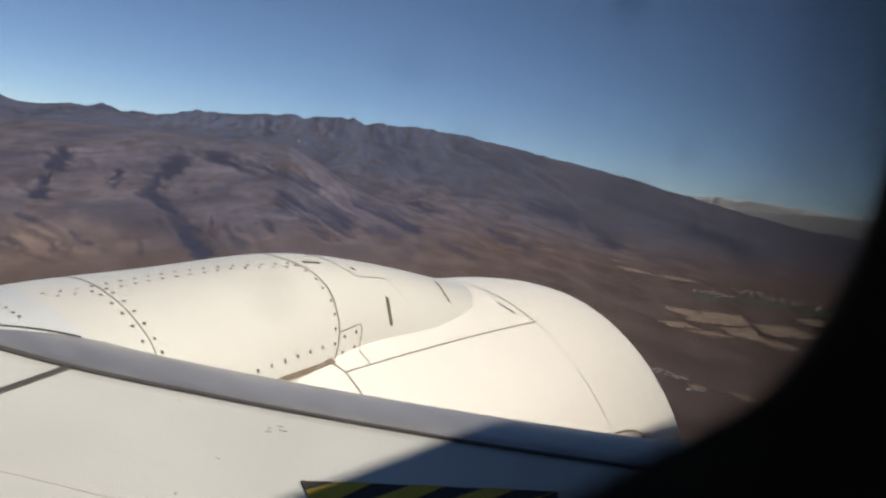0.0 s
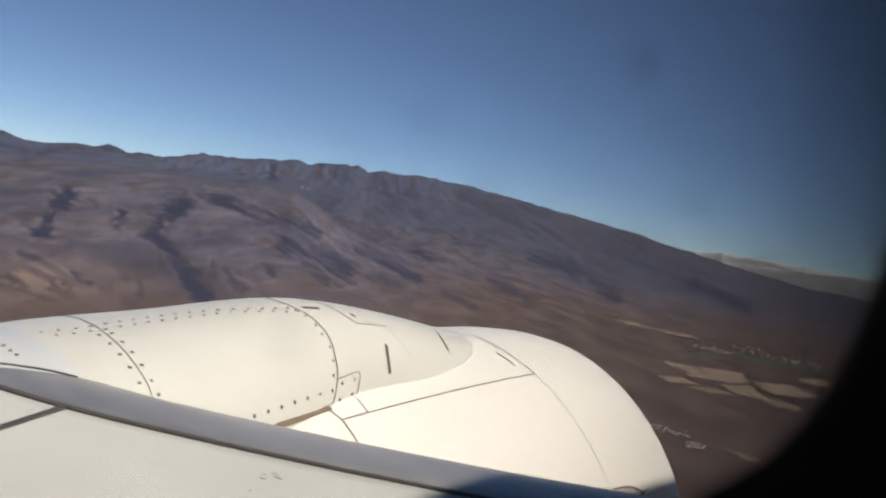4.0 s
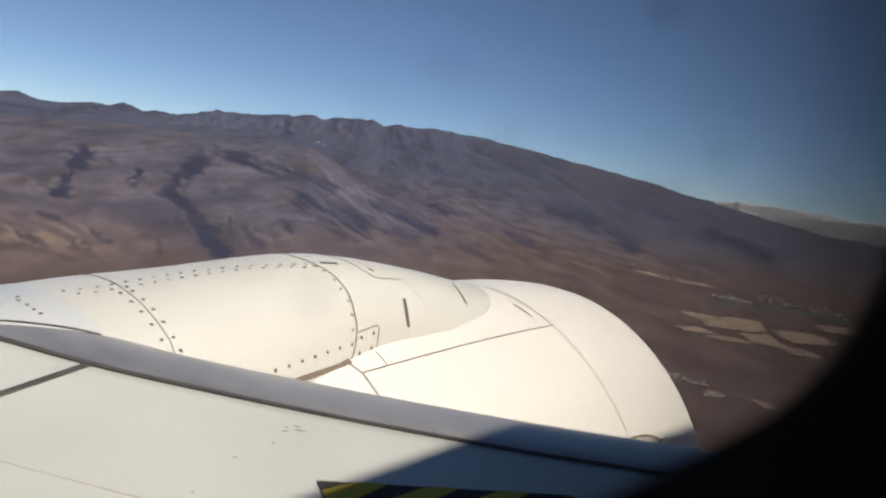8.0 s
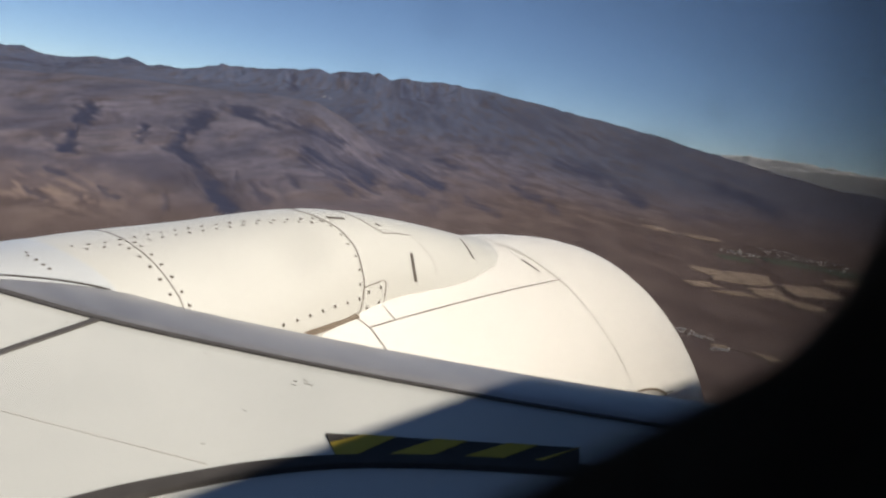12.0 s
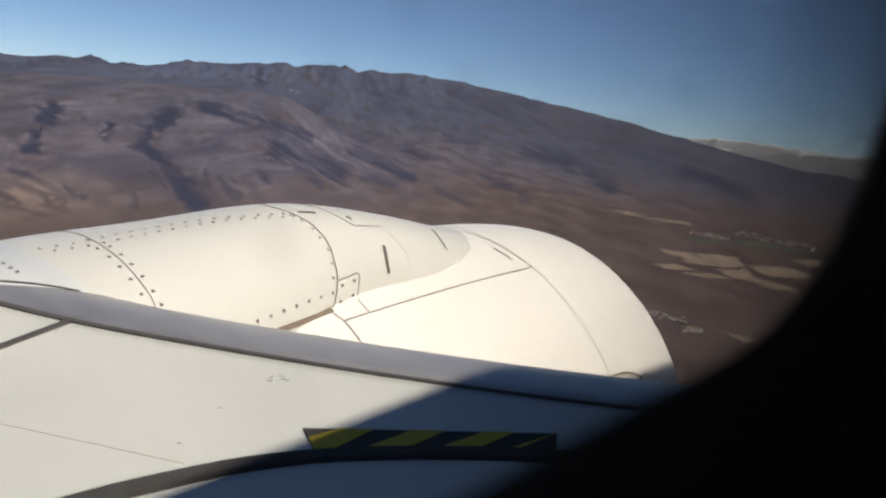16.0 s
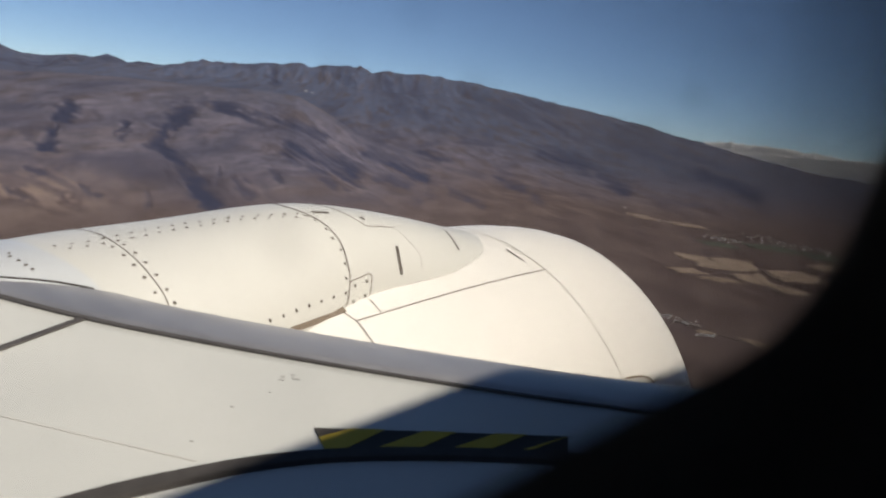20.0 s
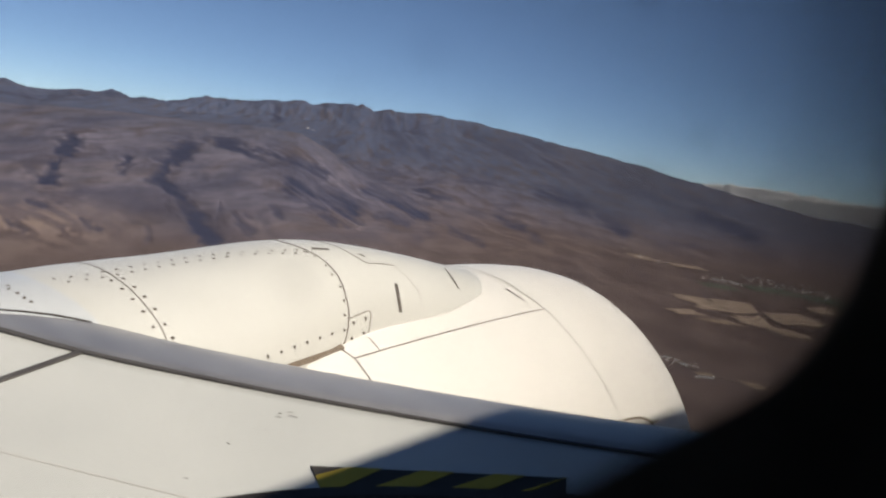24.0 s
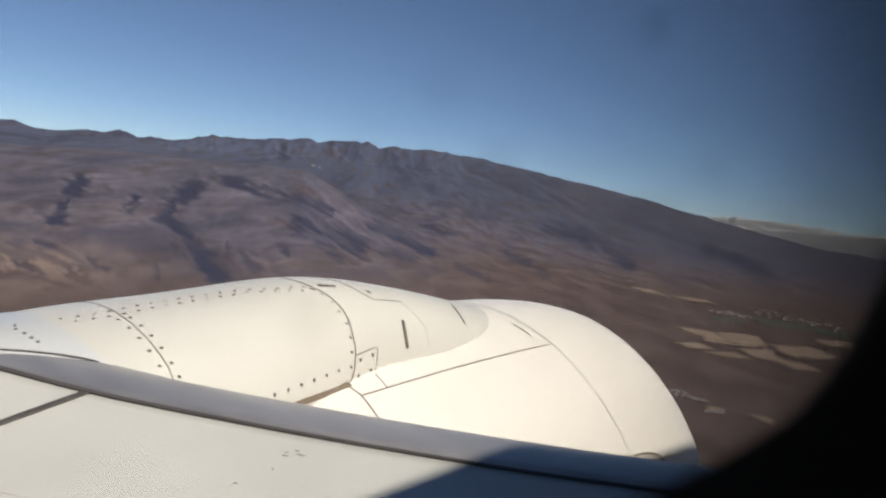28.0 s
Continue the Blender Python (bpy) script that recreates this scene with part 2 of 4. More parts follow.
on_cowl = lambda path, w, name, *a, **k: seam_on(cowl_at, cowl_normal, path, w, name, *a, **k)
on_fair = lambda path, w, name, *a, **k: seam_on(fairing_at, fairing_normal, path, w, name, *a, **k)
on_fair([(2.03, 150), (2.03, 110), (1.983, 86.7), (1.990, 81.1), (2.003, 73.8), (2.021, 66.7), (2.035, 58.2), (2.045, 47.5), (2.043, 39.5), (2.035, 33.2), (2.030, 26.6), (2.022, 22.1), (2.002, 15.3), (1.987, 11.6), (1.976, 10.2), (1.955, 8)], 0.0068, "ring_seam")
on_fair([(1.26, 150), (1.262, 92), (1.250, 76), (1.249, 58), (1.251, 44), (1.243, 36)], 0.0042, "ring_seam")
on_fair([(2.15, 105), (2.179, 80), (2.199, 66), (2.230, 56.8), (2.30, 57.5), (2.367, 57.2)], 0.0044, "panel_seam")
on_fair([(2.367, 57.2), (2.382, 47.6), (2.402, 33.2), (2.385, 20.8)], 0.003, "panel_seam", SEAM_FAINT)
on_fair([(2.024, 21.4), (2.078, 22.0), (2.125, 23.1), (2.136, 21.2), (2.118, 14.7), (2.10, 9)], 0.0052, "hatch_seam")
on_fair([(2.305, 39.8), (2.287, 29.3), (2.278, 20.0)], 0.017, "vent_slot", VENT, "dark vent slot")
on_fair([(2.697, 62.9), (2.662, 47.2), (2.648, 35.0)], 0.011, "vent_slot", VENT, "dark vent slot")
on_fair([(2.041, 74.3), (2.115, 72.5)], 0.020, "vent_slot", VENT, "dark vent slot")
on_fair([(2.246, 68.3), (2.253, 64.7)], 0.014, "latch", VENT)
on_fair([(0.70, 72.5), (0.863, 65), (0.924, 61.8), (0.987, 58.2), (1.036, 54.8), (1.073, 51.8)], 0.009, "edge_seal", SEALANT, "black rubber edge seal", lift=0.004)
on_cowl([(3.03, 62.8), (1.965, 62.9)], 0.0064, "cowl_split_seam")
on_cowl([(3.03, 62.8), (3.02, 72), (3.01, 84)], 0.0036, "cowl_split_seam", SEAM_SOFT)
on_cowl([(1.95, 66), (1.965, 62.9), (1.957, 56), (1.95, 40)], 0.0064, "cowl_seam")
on_cowl([(2.09, 67.4), (2.083, 63)], 0.0044, "hatch_seam")
on_cowl([(2.965, 73), (2.972, 67)], 0.011, "vent_slot", VENT, "dark vent slot")
on_cowl([(SPLIT_X, 47), (SPLIT_X, 30.5), (SPLIT_X, -30)], 0.0028, "inlet_seam", SEAM_FAINT)
on_cowl([(3.05, 29.9), (3.13, 29.4), (3.19, 28.6), (3.24, 27.2), (3.25, 26.4)], 0.012, "chine_edge", WEDGE_TAN, "brown edge of the nacelle chine", lift=0.004)
on_cowl([(3.06, 28.6), (3.14, 28.2), (3.20, 27.2), (3.235, 26.2)], 0.026, "chine_plate", SEAM_FAINT, "", lift=0.003)
on_cowl([(3.18, 26.5), (3.25, 26.1), (3.258, 26.0)], 0.011, "chine_foot", VENT, "", lift=0.005)
on_cowl([(3.25, 26.6), (3.33, 26.5)], 0.006, "chine_rod", VENT, "", lift=0.005)
# raised tan strips that paint the shadow of the gap under the fairing
on_fair([(1.64, 11.6), (1.73, 10.8), (1.83, 9.6), (1.93, 8.6)], 0.024, "fairing_gap_shade", WEDGE_TAN, "tan gap below the fairing edge", lift=0.003)
on_cowl([(1.66, 65.5), (1.83, 66.1), (1.96, 66.8)], 0.028, "fairing_gap_shade", WEDGE_TAN, "tan gap below the fairing edge", lift=0.006)
on_cowl([(1.66, 66.4), (1.83, 67.0), (1.964, 67.6)], 0.006, "gap_edge", SEAM_DARK, "", lift=0.008)


# a blue-grey overlay where fairing meets wing: sky sheen and soft shade painted on
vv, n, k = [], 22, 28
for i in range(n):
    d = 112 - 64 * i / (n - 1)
    edge = sheen_edge(d)
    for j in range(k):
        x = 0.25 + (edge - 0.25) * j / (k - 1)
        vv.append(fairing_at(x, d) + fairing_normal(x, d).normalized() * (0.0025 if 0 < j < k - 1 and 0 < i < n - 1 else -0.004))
part("sheen_panel", mesh_of("sheen_panel", vv, grid_faces(n, k), SHEEN_PAINT), engine, "pale blue-grey overlay painting sky sheen on the fairing")


def rivet_mesh(radius=0.0089):
    vv = [(radius * math.cos(2 * math.pi * k / 8), radius * math.sin(2 * math.pi * k / 8), 0) for k in range(8)]
    vv += [(0.7 * x, 0.7 * y, 0.0025) for x, y, _ in vv] + [(0, 0, 0.003)]
    ff = [(k, (k + 1) % 8, 8 + (k + 1) % 8, 8 + k) for k in range(8)] + [(8 + k, 8 + (k + 1) % 8, 16) for k in range(8)]
    return mesh_of("rivet", vv, ff, RIVET_METAL)


RIVET = rivet_mesh()


def rivet(x, deg, at=fairing_at, normal=fairing_normal, size=1.0):
    n = normal(x, deg).normalized()
    ob = new("rivet", RIVET)
    ob.parent = engine
    ob.matrix_parent_inverse = Matrix.Translation(-Vector(engine["base"]))
    ob.matrix_basis = Matrix.Translation(at(x, deg)) @ n.to_track_quat("Z", "Y").to_matrix().to_4x4() @ Matrix.Scale(size, 4)


rng = random.Random(4)
CROWN_X = [1.088, 1.194, 1.318, 1.436, 1.556, 1.65, 1.742, 1.841, 1.953]
for i in range(18):
    x = 1.088 + 0.052 * i
    rivet(x, float(np.interp(x, CROWN_X, [83.6, 83.4, 84.8, 85.7, 86.0, 84.8, 82.3, 77.8, 74.4])), size=rng.uniform(0.70, 0.90))
    x += 0.026
    rivet(x, float(np.interp(x, CROWN_X, [79.5, 79.1, 79.8, 80.6, 80.6, 79.6, 78.4, 74.5, 70.0])), size=rng.uniform(0.70, 0.90))
for d in (76.5, 69.4, 62.4, 54.9, 47.0):
    rivet(1.228, d - 1, size=0.72 if d < 54 else 0.82)
    rivet(1.269, d - 1, size=0.72 if d < 54 else 0.82)
rivet(1.270, 39.5, size=0.8)
for i in range(7):
    rivet(1.606 + 0.0635 * i, 18.9 - 0.42 * i, size=rng.uniform(0.65, 0.85))
for x, d in ((2.005, 23.6), (2.021, 31.5), (2.029, 39.9), (2.021, 48.6), (2.020, 56.0), (2.008, 64.6), (1.99, 71)):
    rivet(x, d, size=0.75)
for x, d in ((2.019, 11.0), (2.041, 18.4), (2.105, 19.1), (2.084, 11.8)):
    rivet(x, d, size=0.8)
for x, d in ((0.950, 74.5), (0.955, 70.4), (0.962, 67.1), (0.941, 78.8), (0.950, 82.1)):
    rivet(x, d, at=lambda x, d: fairing_at(x, d) + fairing_normal(x, d).normalized() * 0.0026, size=0.75)

# ---- the wing ----
SLOPE = math.tan(radians(5))
WING_H = 0.87


def wing_z(y):
    return -WING_H + y * SLOPE


GAP_Y = [-0.2, 0.7, 1.268, 1.459, 1.833, 2.199, 2.473, 3.5, 9.0]
GAP_X = [2.32, 1.80, 1.42, 1.304, 1.096, 0.916, 0.810, 0.40, -1.90]


def gap_x(y):
    return float(smooth(y, GAP_Y, GAP_X))


def wing_point(x, y, lift=0.0):
    return Vector((x, y, wing_z(y) + lift))


wing = thing("aircraft_wing", (0.0, 1.5, wing_z(1.5)), "off-white aircraft wing with grey leading edge, partly in shade", "aircraft wing")
ys = [-0.1 + 9.0 * (i / 60) ** 1.5 for i in range(61)]
chords = [0, 0.05, 0.15, 0.3, 0.5, 0.8, 1.2, 1.8, 2.6, 3.4]
v = []
for y in ys:
    for c in chords:
        v.append((gap_x(y) - c, y, wing_z(y) + 0.012 * min(c, 1) - 0.05 * max(0, c - 1.2)))
    for c in reversed(chords):
        v.append((gap_x(y) - c, y, wing_z(y) - 0.24 - 0.02 * c if c < 3.3 else wing_z(y) - 0.20))
part("wing_skin", mesh_of("wing_skin", v, grid_faces(len(ys), 2 * len(chords), True) + [tuple(range(20)), tuple(range(len(v) - 20, len(v)))], WING_PAINT), wing)


def slat(y0, y1, name):
    """A rounded leading edge from y0 to y1."""
    vv, n, k = [], 50, 22
    for i in range(n):
        y = y0 + (y1 - y0) * i / (n - 1)
        dx = gap_x(y + 0.01) - gap_x(y - 0.01)
        out = Vector((0.02, -dx, 0)).normalized()
        for j in range(k):
            a = math.pi * j / (k - 1)
            fwd, down = NOSE_A * math.sin(a), (NOSE_B if a < math.pi / 2 else 0.13) * (math.cos(a) - 1) - (0 if a < math.pi / 2 else NOSE_B - 0.13)
            p = Vector((gap_x(y), y, wing_z(y) + 0.004)) + out * fwd
            vv.append((p.x, p.y, p.z + down))
    return part(name, mesh_of(name, vv, grid_faces(n, k, True) + [tuple(range(k)), tuple(range(len(vv) - k, len(vv)))], SLAT_METAL), wing, "smooth grey metal leading edge")


NOSE_A, NOSE_B = 0.36, 0.105
slat(-0.1, 2.62, "leading_edge")
slat(2.63, 8.5, "leading_edge")


def wing_strip(path, width, name, material, label="", lift=0.003):
    pts = [wing_point(x, y, 0.012 * min(max(gap_x(y) - x, 0), 1)) for x, y in path]
    vv, ff = ribbon(pts, [(0, -SLOPE, 1)] * len(pts), width, lift, 0.006)
    return part(name, mesh_of(name, vv, ff, material, False), wing, label)


gy = [0.2 + 4.0 * i / 60 for i in range(61)]
wing_strip([(gap_x(y), y) for y in gy], [0.008 + 0.0098 * min(max(y - 1.1, 0), 2) for y in gy], "slat_gap", GASKET, "dark slat gap", 0.006)
wing_strip([(0.909 - 0.31 * i / 10, 2.194 - 0.107 * i / 10) for i in range(11)], 0.026, "panel_gap", GASKET, "dark panel gap", 0.005)
wing_strip([(0.50 + 0.26 * i / 8, 1.90 - 0.505 * i / 8) for i in range(9)], 0.004, "panel_seam", SEAM_FAINT, "", 0.0012)
# the rubber seal round the wing root
SEAL = [(0.20, 1.385), (0.36, 1.392), (0.54, 1.386), (0.63, 1.372), (0.70, 1.355), (0.83, 1.316), (0.955, 1.254), (1.07, 1.172), (1.20, 1.06), (1.36, 0.90), (1.5, 0.72), (1.62, 0.5)]
sx = [p[0] for p in SEAL]
sy = [p[1] for p in SEAL]
fine_x = [0.2 + 1.42 * i / 60 for i in range(61)]
wing_strip([(x, float(smooth(x, sx, sy))) for x in fine_x], [0.038 + 0.012 * max(0, min(1, (0.95 - x) / 0.4)) for x in fine_x], "root_seal", SEALANT, "dark rubber seal round the wing root", 0.012)


# black and yellow hazard tape beside the seal
def tape(corners, name, material, lift):
    top = [wing_point(x, y, lift) for x, y in corners]
    low = [wing_point(x, y, lift - 0.006) for x, y in corners]
    n = len(corners)
    return mesh_of(name, low + top, [tuple(range(n, 2 * n))] + [(k, (k + 1) % n, n + (k + 1) % n, n + k) for k in range(n)], material, False)


P0, P1, Q0, Q1 = Vector((1.004, 1.364)), Vector((1.375, 1.02)), Vector((0.962, 1.272)), Vector((1.30, 0.965))
marking = part("hazard_marking", tape([P0, P1, Q1, Q0], "hazard_marking", HAZARD_BLACK, 0.0085), wing, "black and yellow striped walkway marking")
for i in range(4):
    u0, u1 = 0.145 + 0.285 * i, min(0.275 + 0.280 * i, 1.0)
    w0, w1 = u0 - 0.28, u1 - 0.23
    e = [P0.lerp(P1, u0), P0.lerp(P1, u1), Q0.lerp(Q1, max(w1, 0.0)), Q0.lerp(Q1, max(w0, 0.0))]
    if w0 < 0:
        e = e[:3] + [P0.lerp(Q0, 0.92), P0.lerp(Q0, 0.42)]
    part("yellow_stripe", tape(e, "yellow_stripe", HAZARD_YELLOW, 0.0098), marking, root=engine)
for x, y, s in ((1.085, 1.60, 1.0), (1.10, 1.612, 0.7), (1.112, 1.588, 1.1), (1.122, 1.606, 0.9), (1.118, 1.575, 0.6), (0.93, 1.55, 0.7), (1.03, 1.56, 0.5), (0.79, 1.47, 0.6), (1.02, 1.86, 0.5), (0.86, 2.16, 0.8), (0.84, 2.22, 0.6)):
    wing_strip([(x, y), (x + 0.005 * s, y - 0.004 * s), (x + 0.008 * s, y - 0.011 * s)], 0.005 * s, "scuff_mark", SCUFF, "", 0.0018)

# ---- the fuselage, whose shade falls on the wing root ----
BODY_Y, BODY_Z, BODY_R = -1.81, -0.2, 1.88
body = thing("fuselage", (0.0, BODY_Y, BODY_Z - BODY_R), "rounded dark airliner fuselage with a white wing-root fairing", "fuselage")


def tube(radius, name, material):
    xs = [-14, -8, -4, -2, -1, -0.5, 0.7, 1.5, 3, 6, 9, 12]
    turns = 96
    vv = [(x, BODY_Y + radius * math.cos(2 * math.pi * k / turns), BODY_Z + radius * math.sin(2 * math.pi * k / turns)) for x in xs for k in range(turns)]
    ff = []
    for i in range(len(xs) - 1):
        for k in range(turns):
            if i == 5 and (k < 5 or k >= turns - 3):
                continue
            ff.append((i * turns + k, i * turns + (k + 1) % turns, (i + 1) * turns + (k + 1) % turns, (i + 1) * turns + k))
    ff += [tuple(range(turns)), tuple(range(len(vv) - turns, len(vv)))]
    return mesh_of(name, vv, ff, material)


part("body_skin", tube(BODY_R, "body_skin", BODY_PAINT), body)
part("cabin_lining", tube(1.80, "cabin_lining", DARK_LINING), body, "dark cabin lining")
# the fairing between the wing root and the body
vv, n, k = [], 61, 12
for x in [-1.5 + 3.1 * i / 60 for i in range(61)]:
    yo = float(smooth(max(x, 0.2), sx, sy)) - 0.012
    for j in range(k):
        q = j / (k - 1)
        vv.append((x, yo + (0.0 - yo) * q, wing_z(yo) + 0.002 - 0.035 * math.sin(math.pi * min(q * 2, 1)) + 0.22 * max(0, q - 0.35) ** 2))
part("root_fairing", mesh_of("root_fairing", vv, grid_faces(n, k), WING_PAINT), body, "smooth white wing-root fairing")

# ---- the cabin window ----
HOLE_X0, HOLE_X1, HOLE_Z0, HOLE_Z1, HOLE_R = -0.02, 0.231, -0.055, 0.30, 0.077


def hole(grow, y, n=16):
    pts = []
    for cx, cz, a0 in ((HOLE_X1 - HOLE_R, HOLE_Z0 + HOLE_R, -90), (HOLE_X1 - HOLE_R, HOLE_Z1 - HOLE_R, 0), (HOLE_X0 + HOLE_R, HOLE_Z1 - HOLE_R, 90), (HOLE_X0 + HOLE_R, HOLE_Z0 + HOLE_R, 180)):
        for i in range(n):
            a = radians(a0 + 90 * i / (n - 1))
            pts.append((cx + (HOLE_R + grow) * math.cos(a), y, cz + (HOLE_R + grow) * math.sin(a)))
    return pts


def around(x0, x1, z0, z1, y, n=16):
    """The same count of points on an upright rectangle."""
    pts, corners = [], [(x0, z0), (x1, z0), (x1, z1), (x0, z1), (x0, z0)]
    legs = [((x1 + x0) / 2, z0), (x1, z0), (x1, (z0 + z1) / 2), (x1, z1), ((x0 + x1) / 2, z1), (x0, z1), (x0, (z0 + z1) / 2), (x0, z0), ((x0 + x1) / 2, z0)]
    for c in range(4):
        a, m, b = legs[2 * c], legs[2 * c + 1], legs[2 * c + 2]
        for i in range(n):
            q = 2 * i / (n - 1)
            s, e, w = (a, m, q) if q <= 1 else (m, b, q - 1)
            pts.append((s[0] + (e[0] - s[0]) * w, y, s[1] + (e[1] - s[1]) * w))
    return pts


wall = thing("wall_cabin", (0.1, 0.0, -0.5), "dark cabin side wall round the window", "wall", "structure")
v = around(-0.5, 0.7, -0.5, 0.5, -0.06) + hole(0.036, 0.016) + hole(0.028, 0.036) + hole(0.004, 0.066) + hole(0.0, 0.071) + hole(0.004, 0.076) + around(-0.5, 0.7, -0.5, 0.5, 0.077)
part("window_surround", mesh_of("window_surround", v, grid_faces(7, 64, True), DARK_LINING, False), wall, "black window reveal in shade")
window = thing("window_1", (0.1, 0.07, -0.05), "scratched and dusty airliner cabin window", "window", "structure")
for y, name, grow in ((0.040, "inner_pane", 0.0275), (0.055, "middle_pane", 0.0165), (0.0705, "outer_pane", 0.0045)):
    v = hole(grow, y) + hole(grow, y + 0.003)
    ob = part(name, mesh_of(name, v, [tuple(range(64)), tuple(range(64, 128))] + [(k, (k + 1) % 64, 64 + (k + 1) % 64, 64 + k) for k in range(64)], ACRYLIC, False), window, "clear acrylic pane")
    ob.visible_shadow = False


def smudge(x, z, size, seed):
    r = random.Random(seed)
    k = 14
    rad = [size * r.uniform(0.7, 1.2) for _ in range(k)]
    vv = [(x + rad[i] * math.cos(2 * math.pi * i / k), 0.0744 + dy, z + rad[i] * 0.9 * math.sin(2 * math.pi * i / k)) for dy in (0, 0.0003) for i in range(k)]
    me = mesh_of("dust_smudge", vv, [tuple(range(k)), tuple(range(k, 2 * k))] + [(i, (i + 1) % k, k + (i + 1) % k, k + i) for i in range(k)], GRIME, False)
    ob = part("dust_smudge", me, window)
    ob.visible_shadow = False


smudge(0.0513, -0.0200, 0.00098, 1)
smudge(0.0699, 0.0032, 0.00076, 2)
smudge(0.0794, -0.0048, 0.00088, 3)
smudge(0.1111, -0.0127, 0.00109, 4)
smudge(0.1178, -0.0133, 0.00105, 5)
smudge(0.1297, -0.0082, 0.00112, 6)
smudge(0.1552, -0.0177, 0.00129, 7)
smudge(0.0589, -0.0011, 0.00047, 8)
smudge(0.1131, 0.0132, 0.00144, 9)
smudge(0.1116, 0.0110, 0.00075, 10)
smudge(0.1474, -0.0002, 0.00092, 11)

# ---- the country below ----
class Noise:
    def __init__(self, seed):
        self.table = np.random.RandomState(seed).rand(256, 256)

    def value(self, x, y):
        xi, yi = np.floor(x).astype(int), np.floor(y).astype(int)
        u, v = x - xi, y - yi
        u, v = u * u * (3 - 2 * u), v * v * (3 - 2 * v)
        g = lambda i, j: self.table[i & 255, j & 255]
        return (g(xi, yi) * (1 - u) + g(xi + 1, yi) * u) * (1 - v) + (g(xi, yi + 1) * (1 - u) + g(xi + 1, yi + 1) * u) * v

    def fbm(self, x, y, octaves=5, ridged=False):
        out, amp, tot = 0, 1.0, 0
        for o in range(octaves):
            n = self.value(x * 2**o + 17 * o, y * 2**o + 5 * o)
            out = out + amp * ((1 - np.abs(2 * n - 1)) if ridged else n)
            tot += amp
            amp *= 0.5
        return out / tot


LAND = Noise(3)
CREST_AZ = [-30, 10, 18.2, 20, 21.7, 24.1, 26.9, 29.2, 34.8, 38.5, 39.4, 41, 43.2, 46, 48.5, 51.4, 54.9, 56.9, 60.1, 63.4, 66.6, 70.2, 76, 90, 130]
CREST_EL = [0.3, 1.3, 1.1, 0.82, 1.12, 1.3, 1.28, 1.72, 2.28, 2.57, 2.42, 2.66, 2.69, 2.51, 2.19, 1.83, 1.38, 1.11, 0.54, -0.05, -0.46, -0.62, -0.9, -1.4, -1.9]
HILL_AZ = [-30, 10, 18.3, 21.2, 24.2, 28.3, 32.3, 35, 36.8, 39, 43.5, 48.6, 54, 60, 130]
HILL_EL = [-2.0, -0.5, -0.15, 0.05, 0.2, 0.3, 0.45, 0.37, -0.4, -1.5, -3.0, -3.75, -4.1, -4.2, -4.2]
CREST_R, HILL_R = 3850.0, 2000.0


def ease(t):
    t = np.clip(t, 0, 1)
    return t * t * (3 - 2 * t)


SUMMIT = (3343.0, 3983.0)


def flank(x, y):
    """Bearing from the island's summit and distance from it: the lines along which its ravines run down."""
    dx, dy = x - SUMMIT[0], y - SUMMIT[1]
    wander = 0.05 * (LAND.fbm(x / 520 + 11, y / 520, 3) - 0.5) + 0.016 * (LAND.fbm(x / 150 + 3, y / 150 + 31, 3) - 0.5)
    return np.arctan2(dx, -dy) + wander, np.hypot(dx, dy)


def relief(x, y):
    """Spurs and sharp-bottomed valleys that run down from the summit, and the smaller folds on them: 0 in a bed, 1 on a back."""
    th, rho = flank(x, y)
    wide = np.abs(2 * LAND.fbm(th / 0.085 + 40, rho / 1000 + 5, 4) - 1)
    fine = np.abs(2 * LAND.fbm(th / 0.034 + 90, rho / 330 + 60, 4) - 1)
    return np.clip(wide / 0.36, 0, 1), np.clip(fine / 0.36, 0, 1)


